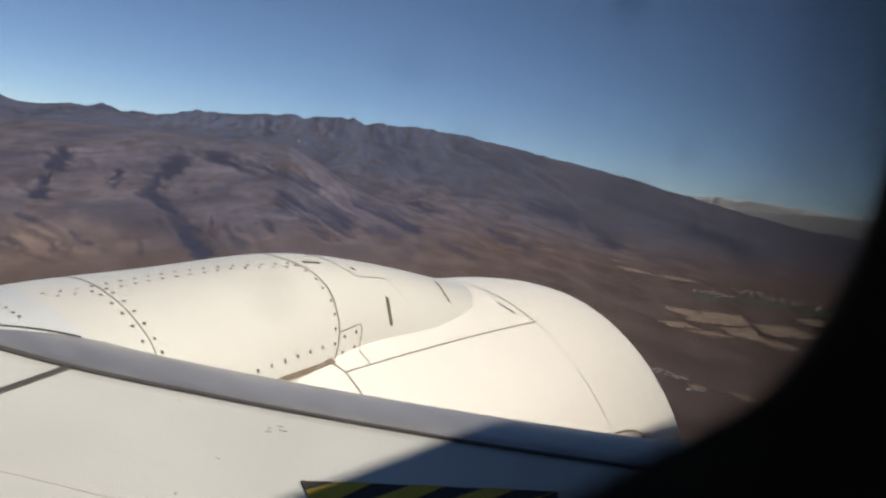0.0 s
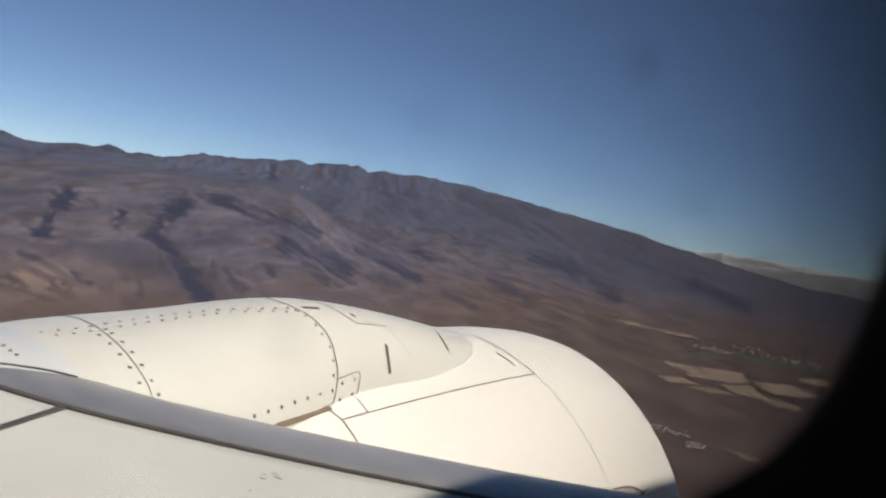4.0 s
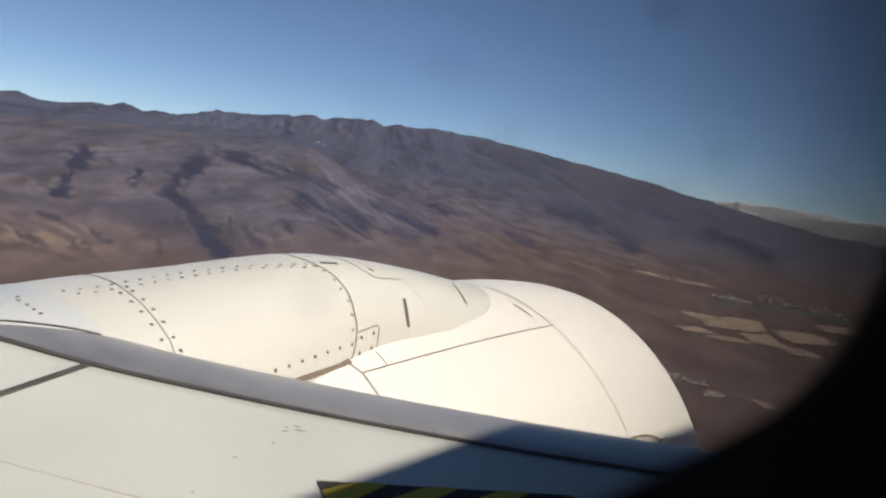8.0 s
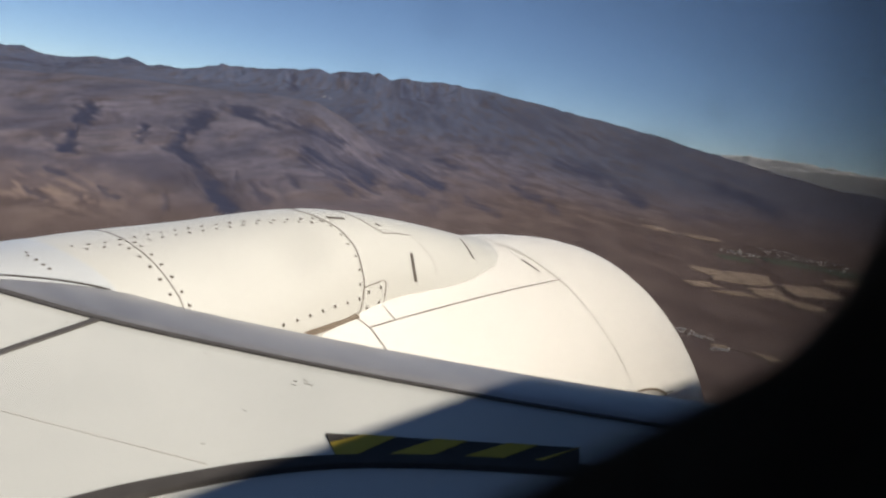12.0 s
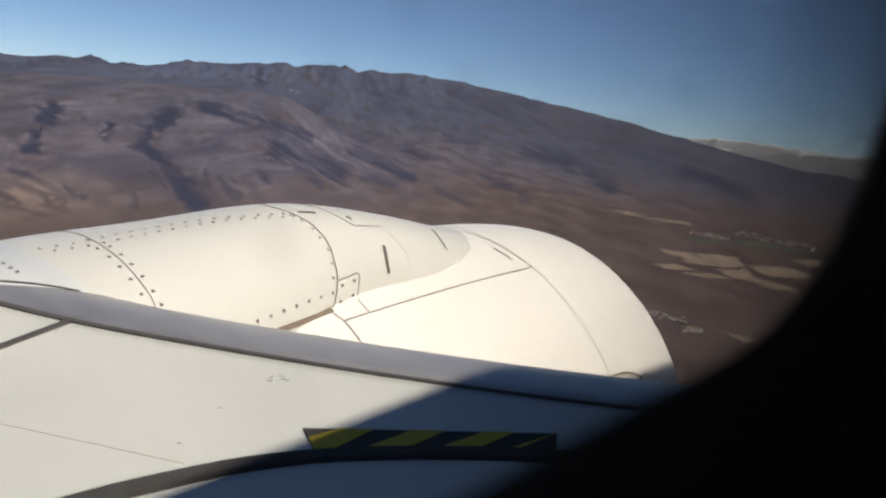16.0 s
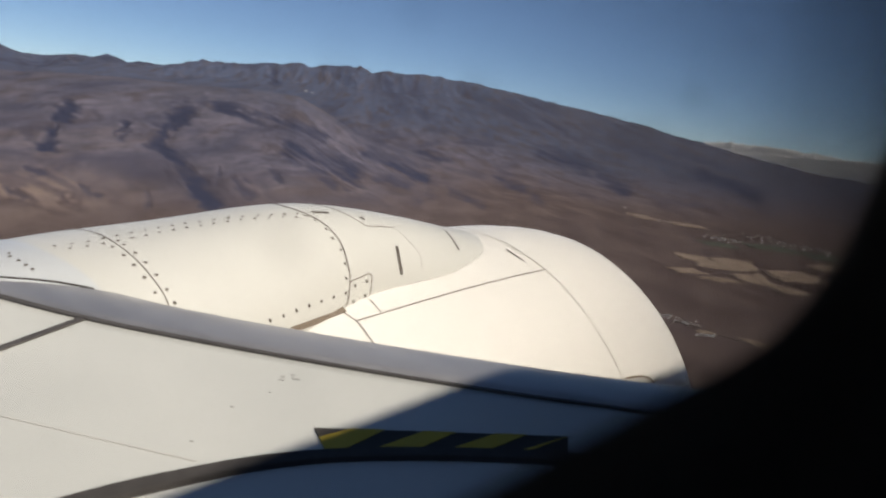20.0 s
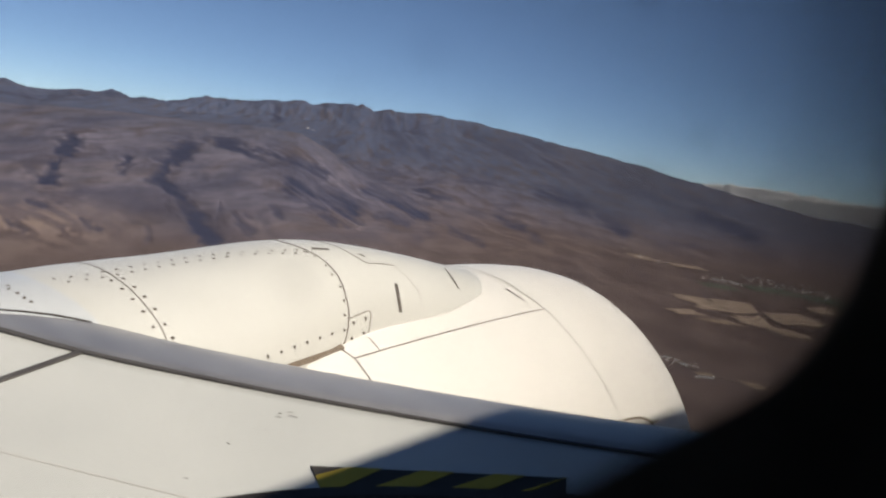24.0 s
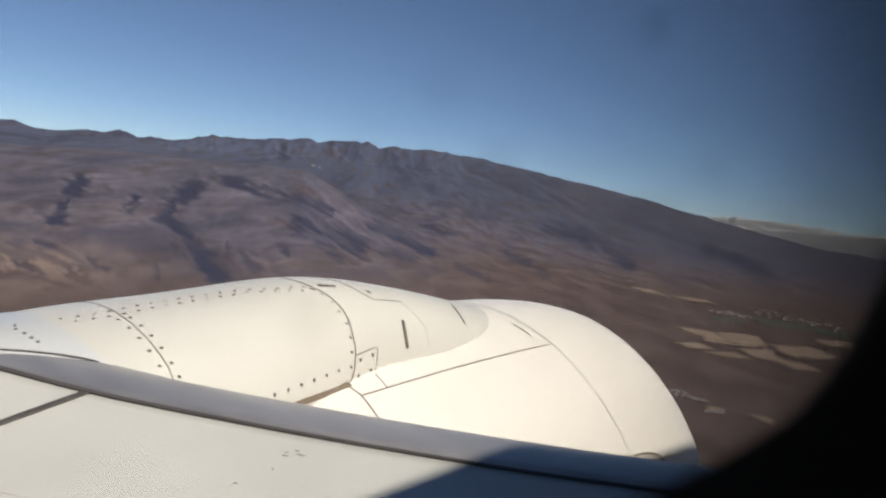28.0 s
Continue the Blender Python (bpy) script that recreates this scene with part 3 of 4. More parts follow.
def height(az, r):
    """The ground's height and how far woodland and distance haze tint its colour towards the far massif."""
    x, y = r * np.sin(np.radians(az)), r * np.cos(np.radians(az))
    crest = EYE_HEIGHT + CREST_R * np.tan(np.radians(np.interp(az, CREST_AZ, CREST_EL)))
    hill = EYE_HEIGHT + HILL_R * np.tan(np.radians(np.interp(az, HILL_AZ, HILL_EL)))
    view = ease((az + 25) / 20) * ease((125 - az) / 20)
    crest, hill = crest * view, np.maximum(hill, 0) * view
    rough, fine = relief(x, y)
    bumps = LAND.fbm(x / 900 + 9, y / 900 + 4, 3)
    foot = 1650 + 250 * (bumps - 0.5)
    up = np.clip((r - foot) / (CREST_R - foot), 0, 1)
    cliff = ease((az - 24) / 6) * ease((49 - az) / 5)
    edge = CREST_R - 190 + 90 * (LAND.fbm(x / 260 + 30, y / 260, 3) - 0.5)
    rise = 0.45 * up + 0.55 * up**2.6
    rise = rise + cliff * (0.86 * rise + 0.14 * ease((r - edge) / 130) - rise) * ease((up - 0.3) / 0.3)
    far = crest * rise * np.where(r > CREST_R, np.clip(1 - (r - CREST_R) / 900, 0.2, 1), 1)
    s = ease((r - 760) / (HILL_R - 760))
    down = np.where(r > HILL_R, 1 - 0.55 * ease((r - HILL_R) / 700), 1)
    near = hill * s * down
    h = np.maximum(far, near) + 6 * np.exp(-np.abs(far - near) / 12)
    wood_haze = np.maximum(ease((h - 55) / 160), 0.92 * ease((r - 2250 + 800 * ease((az - 44) / 12)) / 1100))
    amp = np.clip(h / 60, 0, 1)
    nearcrest = np.exp(-((r - CREST_R) / 260.0) ** 2)
    nearhill = 0.55 * np.exp(-((r - HILL_R) / 300.0) ** 2) * (near > far - 10)
    lumps = LAND.fbm(x / 70 + 13, y / 70 + 2, 4)
    h = h + amp * (1 - 0.85 * nearcrest) * (1 - nearhill) * ((1 - 0.62 * wood_haze) * (6 * (rough - 0.72) + (1 - 0.5 * wood_haze) * (2.2 * (fine - 0.7) + 3.5 * (lumps - 0.5))))
    h = h + nearcrest * view * (2.5 * (fine - 0.7) + (11 + 15 * ease((47 - az) / 5)) * (LAND.fbm(x / 56, y / 56, 5, True) - 0.62))
    h = h + nearcrest * view * ease((47 - az) / 5) * 26 * (LAND.fbm(x / 125 + 4, y / 125, 4, True) - 0.62)
    h = h + 1.6 * (LAND.fbm(x / 150, y / 150 + 7, 3) - 0.5)
    return h, wood_haze * amp


def gullies(x, y, h):
    """Where shrubs grow thicker, in the beds of the valleys."""
    rough, fine = relief(x, y)
    patch = LAND.fbm(x / 170 + 60, y / 170 + 3, 4)
    bed = np.maximum(np.clip(1 - rough / 0.35, 0, 1), 0.6 * np.clip(1 - fine / 0.4, 0, 1))
    return bed * np.clip((patch - 0.36) / 0.16, 0, 1) * np.clip(h / 25, 0, 1)


def ground_range(az, el):
    """How far off the ground lies in a direction below the eye's level."""
    r = np.linspace(250, 4000, 1500)
    h, _ = height(np.full_like(r, az), r)
    seen = np.arctan2(h - EYE_HEIGHT, r) > radians(el)
    return float(r[np.argmax(seen)]) if seen.any() else 3800.0


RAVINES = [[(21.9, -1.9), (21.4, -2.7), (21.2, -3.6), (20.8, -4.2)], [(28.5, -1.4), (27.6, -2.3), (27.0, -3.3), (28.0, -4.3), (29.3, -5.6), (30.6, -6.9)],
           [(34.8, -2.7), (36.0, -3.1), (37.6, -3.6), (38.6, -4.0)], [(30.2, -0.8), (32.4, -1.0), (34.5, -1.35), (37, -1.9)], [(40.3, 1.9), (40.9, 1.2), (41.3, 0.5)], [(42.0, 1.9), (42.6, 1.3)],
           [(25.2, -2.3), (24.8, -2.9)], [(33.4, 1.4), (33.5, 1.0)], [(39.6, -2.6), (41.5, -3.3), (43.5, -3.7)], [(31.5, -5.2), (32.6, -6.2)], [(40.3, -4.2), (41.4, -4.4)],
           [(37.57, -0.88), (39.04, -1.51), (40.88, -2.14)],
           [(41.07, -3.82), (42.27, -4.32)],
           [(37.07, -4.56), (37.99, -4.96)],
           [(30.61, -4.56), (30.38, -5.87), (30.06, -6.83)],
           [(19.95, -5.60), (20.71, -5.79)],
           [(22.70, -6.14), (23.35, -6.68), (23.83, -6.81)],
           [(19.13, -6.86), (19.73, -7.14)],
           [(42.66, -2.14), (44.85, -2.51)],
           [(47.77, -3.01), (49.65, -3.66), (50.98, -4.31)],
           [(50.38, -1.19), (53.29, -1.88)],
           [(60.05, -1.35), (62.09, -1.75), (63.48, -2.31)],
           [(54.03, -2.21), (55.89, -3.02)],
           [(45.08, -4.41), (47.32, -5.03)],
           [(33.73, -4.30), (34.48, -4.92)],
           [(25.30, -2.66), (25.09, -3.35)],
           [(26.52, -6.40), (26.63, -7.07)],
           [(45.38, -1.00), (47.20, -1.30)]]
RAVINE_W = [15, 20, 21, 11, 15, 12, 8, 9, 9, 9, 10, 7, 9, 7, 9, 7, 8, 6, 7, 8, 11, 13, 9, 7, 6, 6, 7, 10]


wild = random.Random(17)
for _ in range(30):
    a0, d0 = wild.uniform(17, 62), wild.uniform(-7.5, 0.2)
    if d0 > -4.2 + max(0, 44 - a0) * 0.25 and a0 > 36:
        d0 -= 1.6
    ln, lean = wild.uniform(0.4, 1.4), wild.choice((0.9, 0.6, 0.35, -0.5)) * wild.uniform(0.6, 1.2)
    RAVINES.append([(a0, d0), (a0 + ln * 0.5 * lean, d0 - ln * 0.22), (a0 + ln * lean, d0 - ln * wild.uniform(0.3, 0.5))])
    RAVINE_W.append(wild.uniform(4.5, 9.5))


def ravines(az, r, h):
    """How dark scrub and painted shade make the ravines, each a bent line of bearing and dip seen from the aircraft."""
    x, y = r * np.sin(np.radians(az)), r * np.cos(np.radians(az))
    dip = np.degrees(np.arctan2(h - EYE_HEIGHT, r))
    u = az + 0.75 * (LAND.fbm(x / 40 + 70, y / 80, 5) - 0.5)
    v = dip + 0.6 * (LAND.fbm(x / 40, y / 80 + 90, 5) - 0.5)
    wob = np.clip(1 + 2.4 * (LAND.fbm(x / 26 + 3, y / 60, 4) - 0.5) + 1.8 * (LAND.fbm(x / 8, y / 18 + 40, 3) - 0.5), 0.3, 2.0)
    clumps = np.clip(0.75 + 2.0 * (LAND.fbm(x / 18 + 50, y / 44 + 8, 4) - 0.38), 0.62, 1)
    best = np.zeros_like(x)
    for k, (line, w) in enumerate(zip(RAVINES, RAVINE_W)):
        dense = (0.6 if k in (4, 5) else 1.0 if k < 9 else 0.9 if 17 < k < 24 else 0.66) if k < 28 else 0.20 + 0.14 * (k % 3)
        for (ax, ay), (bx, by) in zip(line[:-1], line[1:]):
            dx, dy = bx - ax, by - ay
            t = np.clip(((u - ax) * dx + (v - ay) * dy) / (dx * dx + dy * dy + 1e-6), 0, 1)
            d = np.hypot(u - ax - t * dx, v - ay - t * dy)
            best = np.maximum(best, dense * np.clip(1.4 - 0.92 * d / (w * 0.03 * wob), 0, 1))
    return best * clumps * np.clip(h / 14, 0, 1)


azs = np.concatenate([np.arange(-180, 12, 3.0), np.arange(12, 78, 0.07), np.arange(78, 180, 3.0)])
rs = np.concatenate([np.linspace(1, 240, 8), np.geomspace(260, 1000, 90), np.geomspace(1006, 4000, 360), np.linspace(4050, 4850, 10)])
AZ, RR = np.meshgrid(azs, rs, indexing="ij")
HH, WOOD_HAZE = height(AZ, RR)
GX, GY = RR * np.sin(np.radians(AZ)), RR * np.cos(np.radians(AZ))
SCRUB_SHADE = ravines(AZ, RR, HH)
HH = HH - 2.2 * SCRUB_SHADE
SCRUB_SHADE = np.maximum(SCRUB_SHADE, 0.58 * gullies(GX, GY, HH))
DIP = np.degrees(np.arctan2(HH - EYE_HEIGHT, RR))
PALE = np.exp(-((AZ - 20.0) / 4.5) ** 2 - ((DIP + 6.8) / 1.1) ** 2) * np.clip((LAND.fbm(GX / 12 + 5, GY / 50 + 9, 4) - 0.50) / 0.10, 0, 0.75)
CRAG_HAZE = WOOD_HAZE * ease((55 - AZ) / 16) * ease((RR - 2400) / 600)
me = bpy.data.meshes.new("ground")
na, nr = AZ.shape
idx = np.arange(na * nr).reshape(na, nr)
nxt = np.roll(idx, -1, axis=0)
quads = np.stack([idx[:, :-1], nxt[:, :-1], nxt[:, 1:], idx[:, 1:]], -1).reshape(-1, 4)
me.vertices.add(na * nr)
me.vertices.foreach_set("co", np.stack([GX, GY, HH], -1).ravel())
me.loops.add(quads.size)
me.loops.foreach_set("vertex_index", quads[:, ::-1].ravel())
me.polygons.add(len(quads))
me.polygons.foreach_set("loop_start", np.arange(len(quads)) * 4)
me.polygons.foreach_set("use_smooth", np.ones(len(quads), bool))
for name, data in (("wood_haze", WOOD_HAZE), ("scrub_shade", SCRUB_SHADE), ("crag_haze", CRAG_HAZE), ("pale", PALE)):
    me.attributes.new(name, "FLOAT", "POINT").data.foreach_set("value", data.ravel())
TH, RHO = flank(GX, GY)
me.attributes.new("slope_way", "FLOAT_VECTOR", "POINT").data.foreach_set("vector", np.stack([TH * 3300, RHO * 0.26, HH * 0.8], -1).ravel())
me.update()
me.validate()


def land_material():
    m = bpy.data.materials.new("island_ground")
    m.use_nodes = True
    n, link = m.node_tree.nodes, m.node_tree.links.new
    p = n["Principled BSDF"]
    p.inputs["Roughness"].default_value = 0.95
    p.inputs["Specular IOR Level"].default_value = 0.1
    at = n.new("ShaderNodeNewGeometry")
    way = n.new("ShaderNodeAttribute")
    way.attribute_name = "slope_way"

    def tex(scale, detail=6):
        t = n.new("ShaderNodeTexNoise")
        t.inputs["Scale"].default_value, t.inputs["Detail"].default_value = scale, detail
        link(way.outputs["Vector"], t.inputs["Vector"])
        return t.outputs["Fac"]

    def mix(fac, a, b):
        x = n.new("ShaderNodeMix")
        x.data_type = "RGBA"
        link(fac, x.inputs["Factor"])
        for sock, val in ((x.inputs["A"], a), (x.inputs["B"], b)):
            if isinstance(val, tuple):
                sock.default_value = (*val, 1)
            else:
                link(val, sock)
        return x.outputs["Result"]

    def attr(name):
        a = n.new("ShaderNodeAttribute")
        a.attribute_name = name
        return a.outputs["Fac"]

    def times(a, b):
        m2 = n.new("ShaderNodeMath")
        m2.operation = "MULTIPLY"
        link(a, m2.inputs[0])
        link(b, m2.inputs[1])
        return m2.outputs[0]

    def spots(source, low, high, most):
        r = ramp(n, [(low, (0, 0, 0)), (high, (most, most, most))])
        link(source, r.inputs["Fac"])
        return r.outputs["Color"]

    broad, mid, small = tex(0.011, 7), tex(0.030, 8), tex(0.11)
    soil = ramp(n, [(0.28, (0.092, 0.066, 0.060)), (0.5, (0.122, 0.091, 0.083)), (0.74, (0.158, 0.120, 0.106))])
    link(mid, soil.inputs["Fac"])
    # hill rock holds a mauve tint of haze, stronger higher up
    rock_haze = ramp(n, [(0.30, (0.121, 0.108, 0.138)), (0.5, (0.155, 0.138, 0.171)), (0.70, (0.180, 0.159, 0.189))])
    link(mid, rock_haze.inputs["Fac"])
    # far woods, with the blue of distance haze mixed into their colour
    wood_haze = ramp(n, [(0.3, (0.056, 0.073, 0.120)), (0.5, (0.077, 0.091, 0.136)), (0.7, (0.110, 0.112, 0.148))])
    link(broad, wood_haze.inputs["Fac"])
    sep = n.new("ShaderNodeSeparateXYZ")
    link(at.outputs["Position"], sep.inputs[0])
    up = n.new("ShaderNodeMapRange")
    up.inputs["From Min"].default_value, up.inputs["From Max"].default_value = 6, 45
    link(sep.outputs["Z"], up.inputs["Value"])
    c = mix(up.outputs["Result"], soil.outputs["Color"], rock_haze.outputs["Color"])
    c = mix(spots(tex(0.017, 5), 0.55, 0.70, 0.30), c, (0.205, 0.157, 0.136))
    c = mix(attr("wood_haze"), c, wood_haze.outputs["Color"])
    # far cliffs painted bluer still for the haze before them
    crag_haze = ramp(n, [(0.3, (0.070, 0.094, 0.158)), (0.7, (0.100, 0.116, 0.178))])
    link(mid, crag_haze.inputs["Fac"])
    c = mix(attr("crag_haze"), c, crag_haze.outputs["Color"])
    # shrubs and stony ground in patches of three sizes, thickest on the slopes, the widest tinted haze-blue
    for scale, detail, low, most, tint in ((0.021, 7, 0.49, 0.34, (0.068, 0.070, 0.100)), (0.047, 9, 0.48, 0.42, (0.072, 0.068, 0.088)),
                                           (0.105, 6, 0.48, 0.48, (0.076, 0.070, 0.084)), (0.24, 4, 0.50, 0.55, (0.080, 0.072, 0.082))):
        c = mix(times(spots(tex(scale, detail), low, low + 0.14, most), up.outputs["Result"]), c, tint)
    c = mix(spots(tex(0.024, 7), 0.50, 0.64, 0.5), c, (0.074, 0.055, 0.050))
    c = mix(attr("pale"), c, (0.25, 0.188, 0.158))
    # dark blue for scrub and for the shade in the ravines, both as colour
    c = mix(attr("scrub_shade"), c, (0.040, 0.043, 0.071))
    link(c, p.inputs["Base Color"])
    bp = n.new("ShaderNodeBump")
    bp.inputs["Strength"].default_value, bp.inputs["Distance"].default_value = 0.35, 1.5
    link(small, bp.inputs["Height"])
    link(bp.outputs["Normal"], p.inputs["Normal"])
    return m


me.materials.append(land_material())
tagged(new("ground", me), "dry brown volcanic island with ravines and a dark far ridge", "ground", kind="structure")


def ground_height(x, y):
    r, az = math.hypot(x, y), math.degrees(math.atan2(x, y))
    h, _ = height(np.array([az]), np.array([r]))
    return float(h[0])


def place(az, el):
    r = ground_range(az, el)
    return Vector((r * math.sin(radians(az)), r * math.cos(radians(az)), 0))


FIELD_TAN = surface("field_tan", (0.205, 0.150, 0.106), (0.30, 0.225, 0.165), 0.95, grain=0.12, coarse=0.02, per_object=0.3)
FIELD_GREEN = surface("field_green", (0.048, 0.062, 0.044), (0.085, 0.095, 0.066), 0.95, grain=0.15, coarse=0.03, per_object=0.3)
FIELDS = [
    [(58.77, -7.23), (60.44, -7.00), (61.73, -7.28), (60.17, -7.43)],
    [(59.30, -6.24), (61.33, -6.24), (62.92, -6.84), (61.09, -6.86)],
    [(61.49, -6.21), (63.78, -6.08), (64.35, -6.60), (62.59, -6.83)],
    [(62.61, -6.99), (64.20, -6.69), (65.77, -7.37), (63.66, -7.33)],
    [(64.32, -6.43), (66.68, -6.20), (68.30, -6.58), (65.87, -7.01)],
    [(61.03, -7.50), (62.66, -7.30), (64.01, -7.48), (62.71, -7.56)],
    [(64.46, -7.26), (66.22, -7.19), (67.54, -7.55), (65.66, -7.66)],
    [(58.50, -4.40), (60.53, -4.38), (61.29, -4.55), (59.21, -4.58)],
    [(56.07, -4.22), (57.46, -4.27), (58.17, -4.45), (56.79, -4.44)],
    [(63.72, -10.65), (65.03, -10.64), (65.88, -10.87), (64.61, -11.06)],
    [(61.56, -10.77), (62.28, -10.68), (62.58, -10.83), (61.79, -10.97)],
    [(66.60, -5.71), (68.43, -5.55), (69.69, -5.82), (67.58, -5.97)],
    [(62.90, -5.02), (65.40, -4.95), (67.10, -5.22), (64.20, -5.32)],
    [(65.80, -5.02), (68.20, -5.02), (69.80, -5.34), (67.30, -5.36)],
    [(60.60, -5.30), (62.30, -5.24), (63.20, -5.42), (61.40, -5.50)],
]
for row, corners in enumerate(FIELDS):
    c = [place(*q) for q in corners]
    n, vv = 9, []
    for i in range(n):
        for j in range(n):
            a, b = i / (n - 1), j / (n - 1)
            q = c[0].lerp(c[1], a).lerp(c[3].lerp(c[2], a), b)
            w = 14 * (LAND.value(np.array([q.x / 25]), np.array([q.y / 25]))[0] - 0.5)
            v2 = 14 * (LAND.value(np.array([q.x / 31 + 8]), np.array([q.y / 31]))[0] - 0.5)
            x, y = q.x + w, q.y + v2
            vv.append((x, y, ground_height(x, y) + 0.35))
    base = sum((Vector(p) for p in vv), Vector()) / len(vv)
    skirt = [(x - base.x, y - base.y, z - base.z) for x, y, z in vv]
    rim = [(x, y, z - 4) for x, y, z in skirt]
    me = mesh_of("field", skirt + rim, grid_faces(n, n) + [(i, i + 1, n * n + i + 1, n * n + i) for i in range(n - 1)], FIELD_GREEN if row > 11 else FIELD_TAN)
    ob = new("field", me)
    ob.location = base
    tagged(ob, "dull green planted field beside the far town" if row > 11 else "pale dry tan farm field on the brown plain", "field", "fields on the plain")

WHITEWASH = surface("whitewash", (0.24, 0.22, 0.20), (0.46, 0.44, 0.41), 0.9, grain=0.8, coarse=0.1, per_object=0.4)
ROOF = surface("flat_roof", (0.35, 0.27, 0.22), (0.6, 0.55, 0.5), 0.9, grain=0.8, coarse=0.1, per_object=0.5)


def house_meshes():
    w = [(-3, -2, 0), (3, -2, 0), (3, 2, 0), (-3, 2, 0), (-3, -2, 2.6), (3, -2, 2.6), (3, 2, 2.6), (-3, 2, 2.6)]
    walls = mesh_of("house_wall", w, [(0, 1, 5, 4), (1, 2, 6, 5), (2, 3, 7, 6), (3, 0, 4, 7), (0, 3, 2, 1)], WHITEWASH, False)
    o = [(x * 1.05, y * 1.05, z) for z in (2.6, 3.0) for x, y in ((-3, -2), (3, -2), (3, 2), (-3, 2))]
    roof = mesh_of("house_roof", o, [(0, 1, 5, 4), (1, 2, 6, 5), (2, 3, 7, 6), (3, 0, 4, 7), (4, 5, 6, 7), (0, 3, 2, 1)], ROOF, False)
    return walls, roof


WALLS, ROOFS = house_meshes()
rng = random.Random(11)
TOWNS = [
    (61.12, -4.95, 62.97, -5.11, 0.28, 30, 0.5),
    (63.54, -4.61, 68.94, -4.97, 0.45, 110, 0.5),
    (59.05, -10.10, 61.16, -10.43, 0.35, 30, 0.3),
    (56.59, -4.25, 58.51, -4.47, 0.2, 10, 0.42),
    (61.44, -11.07, 62.57, -10.80, 0.1, 5, 0.4),
    (35.49, 0.77, 36.02, 0.66, 0.1, 4, 1.0),
    (55.68, -3.92, 56.03, -3.98, 0.1, 3, 0.42),
]
for az0, el0, az1, el1, spread, count, size in TOWNS:
    for i in range(count):
        q = rng.random()
        p = place(az0 + (az1 - az0) * q + rng.gauss(0, spread), el0 + (el1 - el0) * q + rng.gauss(0, spread * 0.28))
        m = Matrix.Translation((p.x, p.y, ground_height(p.x, p.y) - 0.3)) @ pose(0, 0, 0, 0, 0, rng.uniform(0, 180))
        s = Matrix.Diagonal((size * rng.uniform(0.5, 1.5), size * rng.uniform(0.6, 1.3), size * rng.uniform(0.7, 1.3), 1))
        h = new("house")
        tagged(h, "small whitewashed house in a far-off town", "house", "houses of the towns")
        h.matrix_world = m @ s
        for me, nm in ((WALLS, "house_wall"), (ROOFS, "house_roof")):
            o = new(nm, me)
            o.parent = h

ROAD_DUST = surface("road_dust", (0.125, 0.10, 0.08), (0.17, 0.14, 0.115), 0.95, grain=0.3, coarse=0.03)
ROADS = [
    [(56.44, -4.42), (58.53, -4.54), (60.91, -4.67), (63.54, -4.61), (66.45, -4.82), (68.94, -5.00)],
    [(60.91, -4.67), (62.65, -5.16), (63.71, -5.68)],
    [(59.78, -10.36), (61.87, -10.65), (64.60, -10.99), (66.92, -11.27)],
    [(64.35, -6.60), (64.62, -7.23), (66.34, -7.94)],
]
for k, line in enumerate(ROADS):
    pts = [place(*q) for q in line]
    run = []
    for a, c in zip(pts[:-1], pts[1:]):
        run += [a.lerp(c, i / 12) for i in range(12)]
    run = [Vector((p.x, p.y, ground_height(p.x, p.y) + 0.25)) for p in run]
    vv, ff = ribbon(run, [(0, 0, 1)] * len(run), 1.5, 0.1, 2.0)
    tagged(new("road_%d" % (k + 1), mesh_of("road", vv, ff, ROAD_DUST, False)), "pale dusty road across the brown plain", "road", kind="structure")

SHED_W = surface("shed_white", (0.20, 0.19, 0.18), (0.30, 0.29, 0.27), 0.8, grain=0.5, coarse=0.1)
for a, c in (((61.45, -10.97), (62.59, -10.90)), ((60.30, -10.41), (60.89, -10.41)), ((59.34, -10.15), (59.75, -10.15)), ((62.28, -4.95), (63.22, -5.07)), ((61.35, -4.95), (61.96, -5.00))):
    p, q = place(*a), place(*c)
    mid, half = (p + q) / 2, max((q - p).length / 2.6, 2.5)
    sh = new("farm_shed")
    tagged(sh, "long low white farm shed on the plain", "farm shed", "sheds on the plain")
    sh.matrix_world = Matrix.Translation((mid.x, mid.y, ground_height(mid.x, mid.y) - 0.4)) @ pose(0, 0, 0, 0, 0, math.degrees(math.atan2(q.y - p.y, q.x - p.x)))
    w = [(sx_ * half, sy_ * 1.6, z) for z in (0, 1.4) for sx_, sy_ in ((-1, -1), (1, -1), (1, 1), (-1, 1))]
    o = new("shed_wall", mesh_of("shed_wall", w, [(0, 1, 5, 4), (1, 2, 6, 5), (2, 3, 7, 6), (3, 0, 4, 7), (0, 3, 2, 1)], WHITEWASH, False))
    o.parent = sh
    g = [(-half, -1.7, 1.4), (half, -1.7, 1.4), (half, 1.7, 1.4), (-half, 1.7, 1.4), (-half, 0, 1.9), (half, 0, 1.9)]
    o = new("shed_roof", mesh_of("shed_roof", g, [(0, 1, 5, 4), (2, 3, 4, 5), (0, 4, 3), (1, 2, 5), (0, 3, 2, 1)], SHED_W, False))
    o.parent = sh

# ---- clouds on the horizon ----
CLOUD = surface("cloud", (0.74, 0.745, 0.76), (0.88, 0.88, 0.88), 1.0, grain=0.05, coarse=0.01, gloss=0.0)
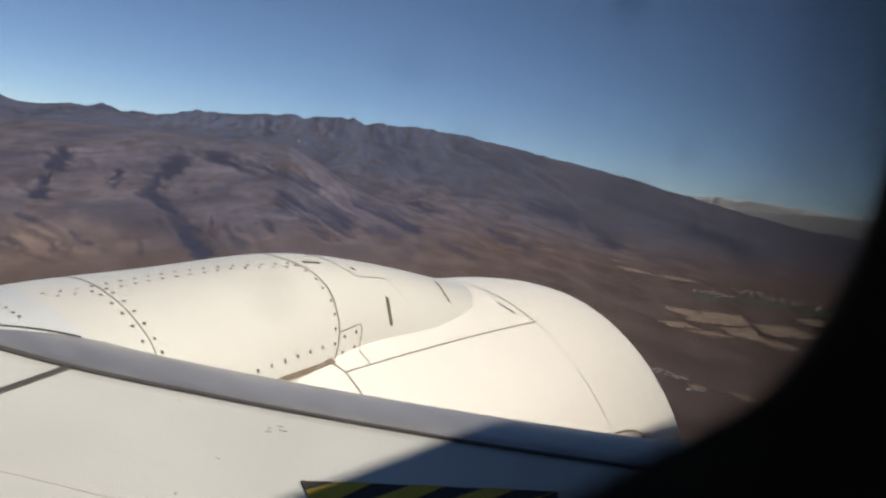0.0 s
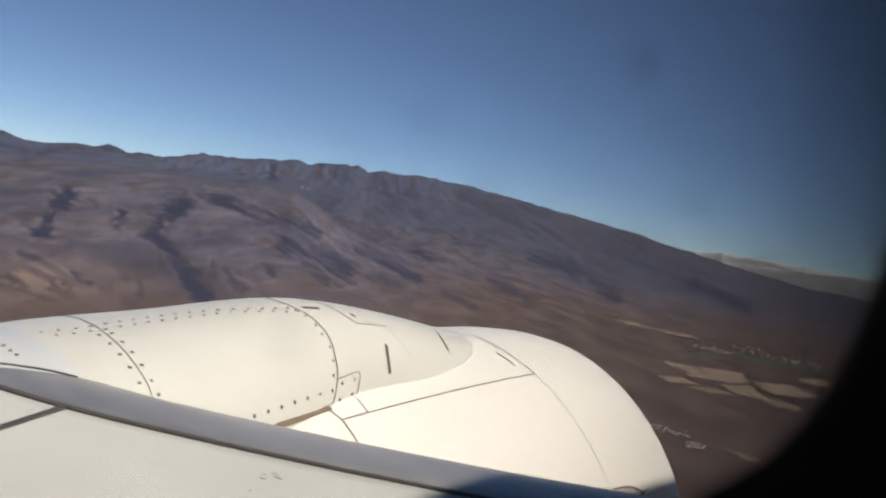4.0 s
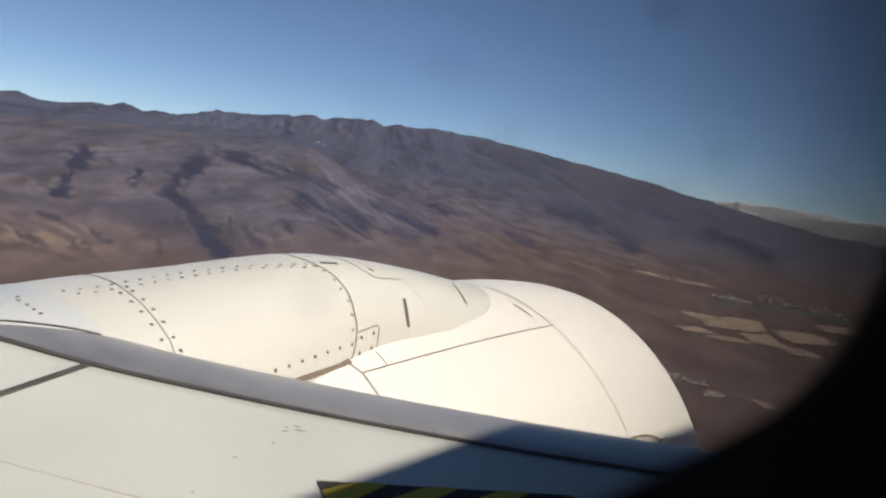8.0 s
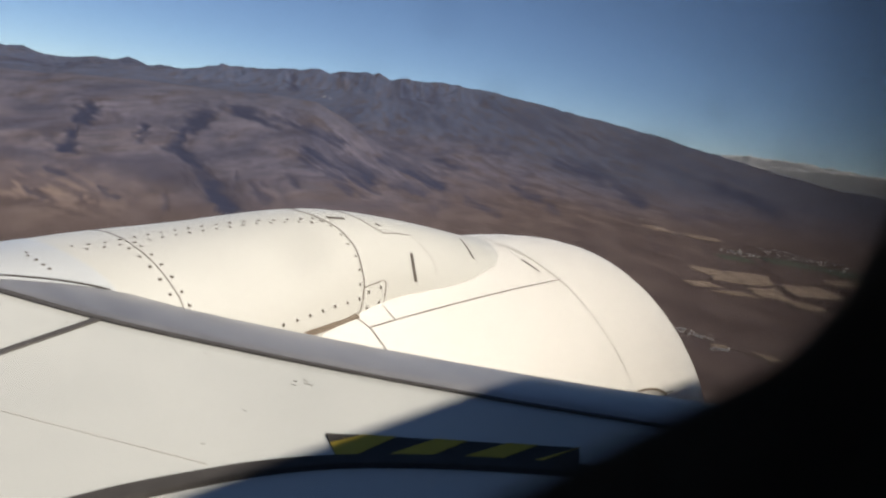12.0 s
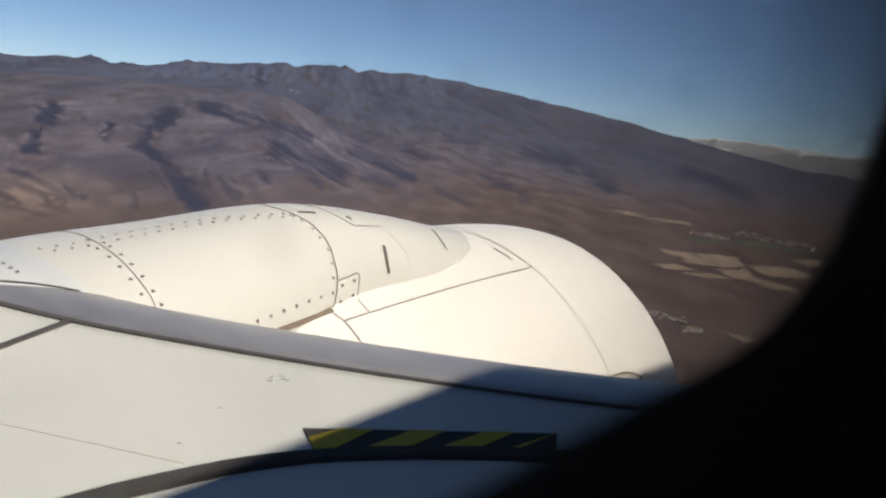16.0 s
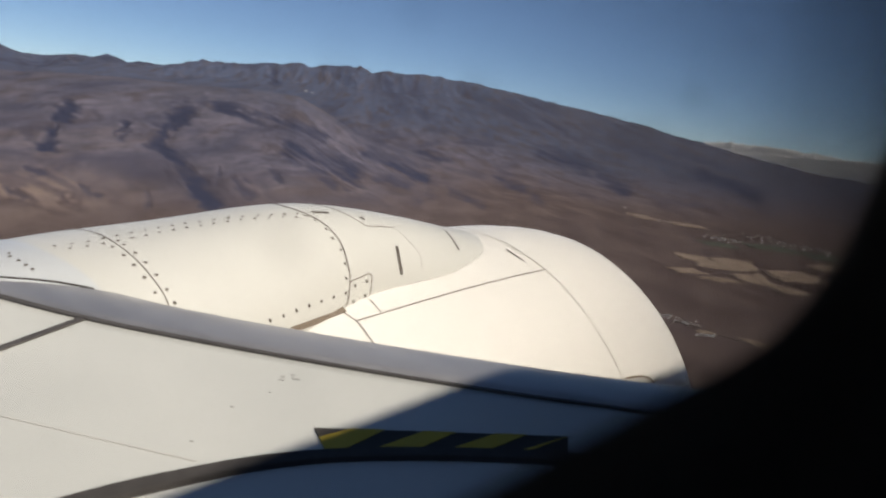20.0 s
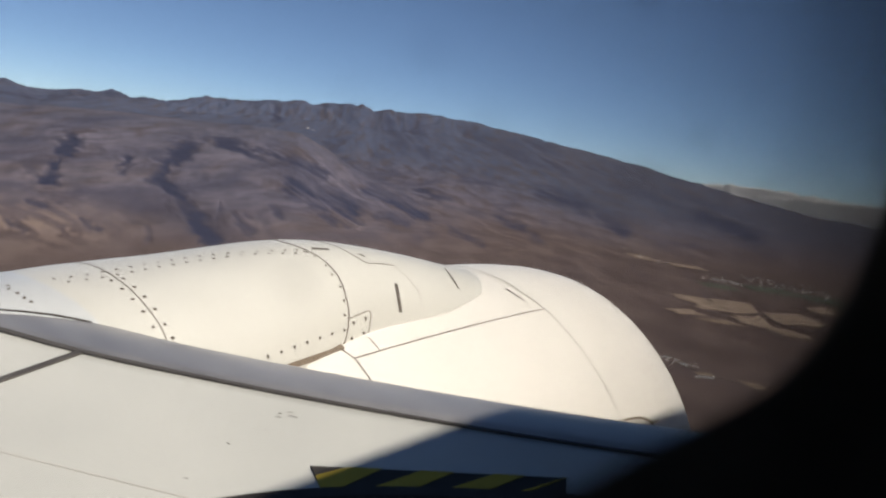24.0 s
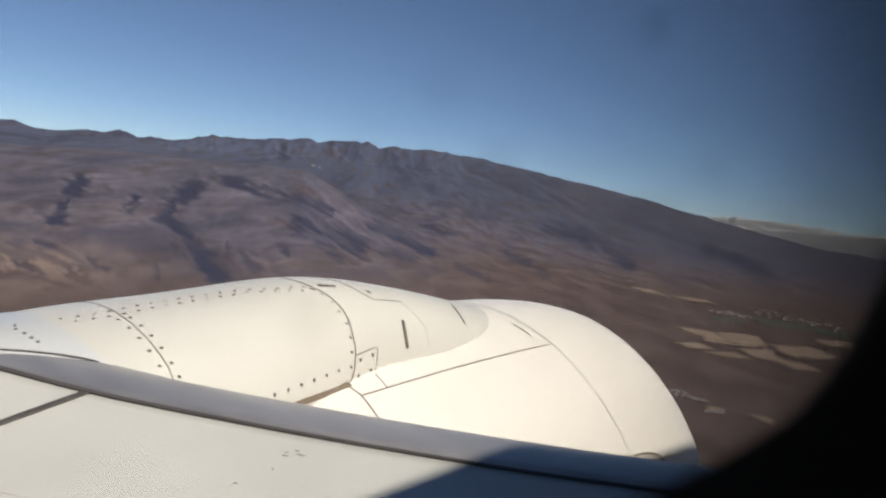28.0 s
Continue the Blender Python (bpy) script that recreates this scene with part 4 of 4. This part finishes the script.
# darker copy of the cloud, with shade and haze put into its colour
CLOUD_SHADED = surface("cloud_shaded", (0.29, 0.305, 0.34), (0.45, 0.455, 0.47), 1.0, grain=0.022, coarse=0.006, gloss=0.0)

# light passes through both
for m in (CLOUD, CLOUD_SHADED):
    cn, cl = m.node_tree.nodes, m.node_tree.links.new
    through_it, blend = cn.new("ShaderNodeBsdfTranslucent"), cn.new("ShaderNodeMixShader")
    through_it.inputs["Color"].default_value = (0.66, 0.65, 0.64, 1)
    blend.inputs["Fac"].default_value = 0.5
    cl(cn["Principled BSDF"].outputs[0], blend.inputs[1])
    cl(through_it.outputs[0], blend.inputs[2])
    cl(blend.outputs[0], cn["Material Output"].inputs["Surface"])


def cloud_bank(az0, az1, el0, el1, d, seed):
    """A long low bank: a base painted grey for shade and haze with a ragged top, and heaped whiter puffs, as if sunlit,
    along its upper edge.
    """
    mid = radians((az0 + az1) / 2)
    base = (d * math.sin(mid), d * math.cos(mid), EYE_HEIGHT - 110)
    bank = new("cloud")
    bank.location = base
    tagged(bank, "low grey bank of cloud with pale heaped tops beyond the ridge", "cloud", "clouds on the horizon")

    def top_at(u):
        run = d * radians(az0 + (az1 - az0) * u)
        swell = 9 * noise.fractal(Vector((run / 150, seed, 0)), 0.8, 2.0, 5) + 5 * noise.fractal(Vector((run / 40, seed, 3)), 0.8, 2.0, 4)
        return EYE_HEIGHT + d * math.tan(radians(el0 + (el1 - el0) * u)) + swell

    def sheet(name, material, start, end, proud, ragged):
        """Part of the heap's rounded skin, from the angle start to end of its section."""
        n, k, verts = int((az1 - az0) * 26), 48, []
        for i in range(n):
            u = i / (n - 1)
            az = radians(az0 + (az1 - az0) * u)
            out = Vector((math.sin(az), math.cos(az), 0))
            rise = (top_at(u) - base[2]) * (1 - abs(2 * u - 1) ** 2.6)
            low = start + ragged * noise.fractal(Vector((d * az / 45, seed, 7)), 0.8, 2.0, 4)
            for j in range(k):
                a = math.pi * (low + (end - low) * j / (k - 1))
                back, up = 250 * (1 - math.cos(a)), rise * math.sin(min(a, math.pi / 2)) * (1 if a < math.pi / 2 else math.sin(a))
                puff = proud * math.sin(math.pi * j / (k - 1)) + 9 * noise.fractal(Vector((d * az / 80, seed * 3 + back / 90, up / 40)), 0.75, 2.1, 5)
                lean = Vector((out.x * -math.cos(a), out.y * -math.cos(a), 0.45 * math.sin(a)))
                verts.append(out * (d + back) + Vector((0, 0, base[2] + up)) + lean * puff - Vector(base))
        o = new(name, mesh_of(name, verts, grid_faces(n, k), material))
        o.parent = bank

    sheet("cloud_shaded", CLOUD_SHADED, 0.0, 0.62, 0, 0)
    sheet("cloud_top", CLOUD, 0.40, 0.60, 5, 0.06)


for row, span in enumerate([(53.0, 92.0, 0.70, 0.52, 4400), (54.0, 74.0, 0.90, 0.72, 4520)]):
    cloud_bank(*span, 31 + row)
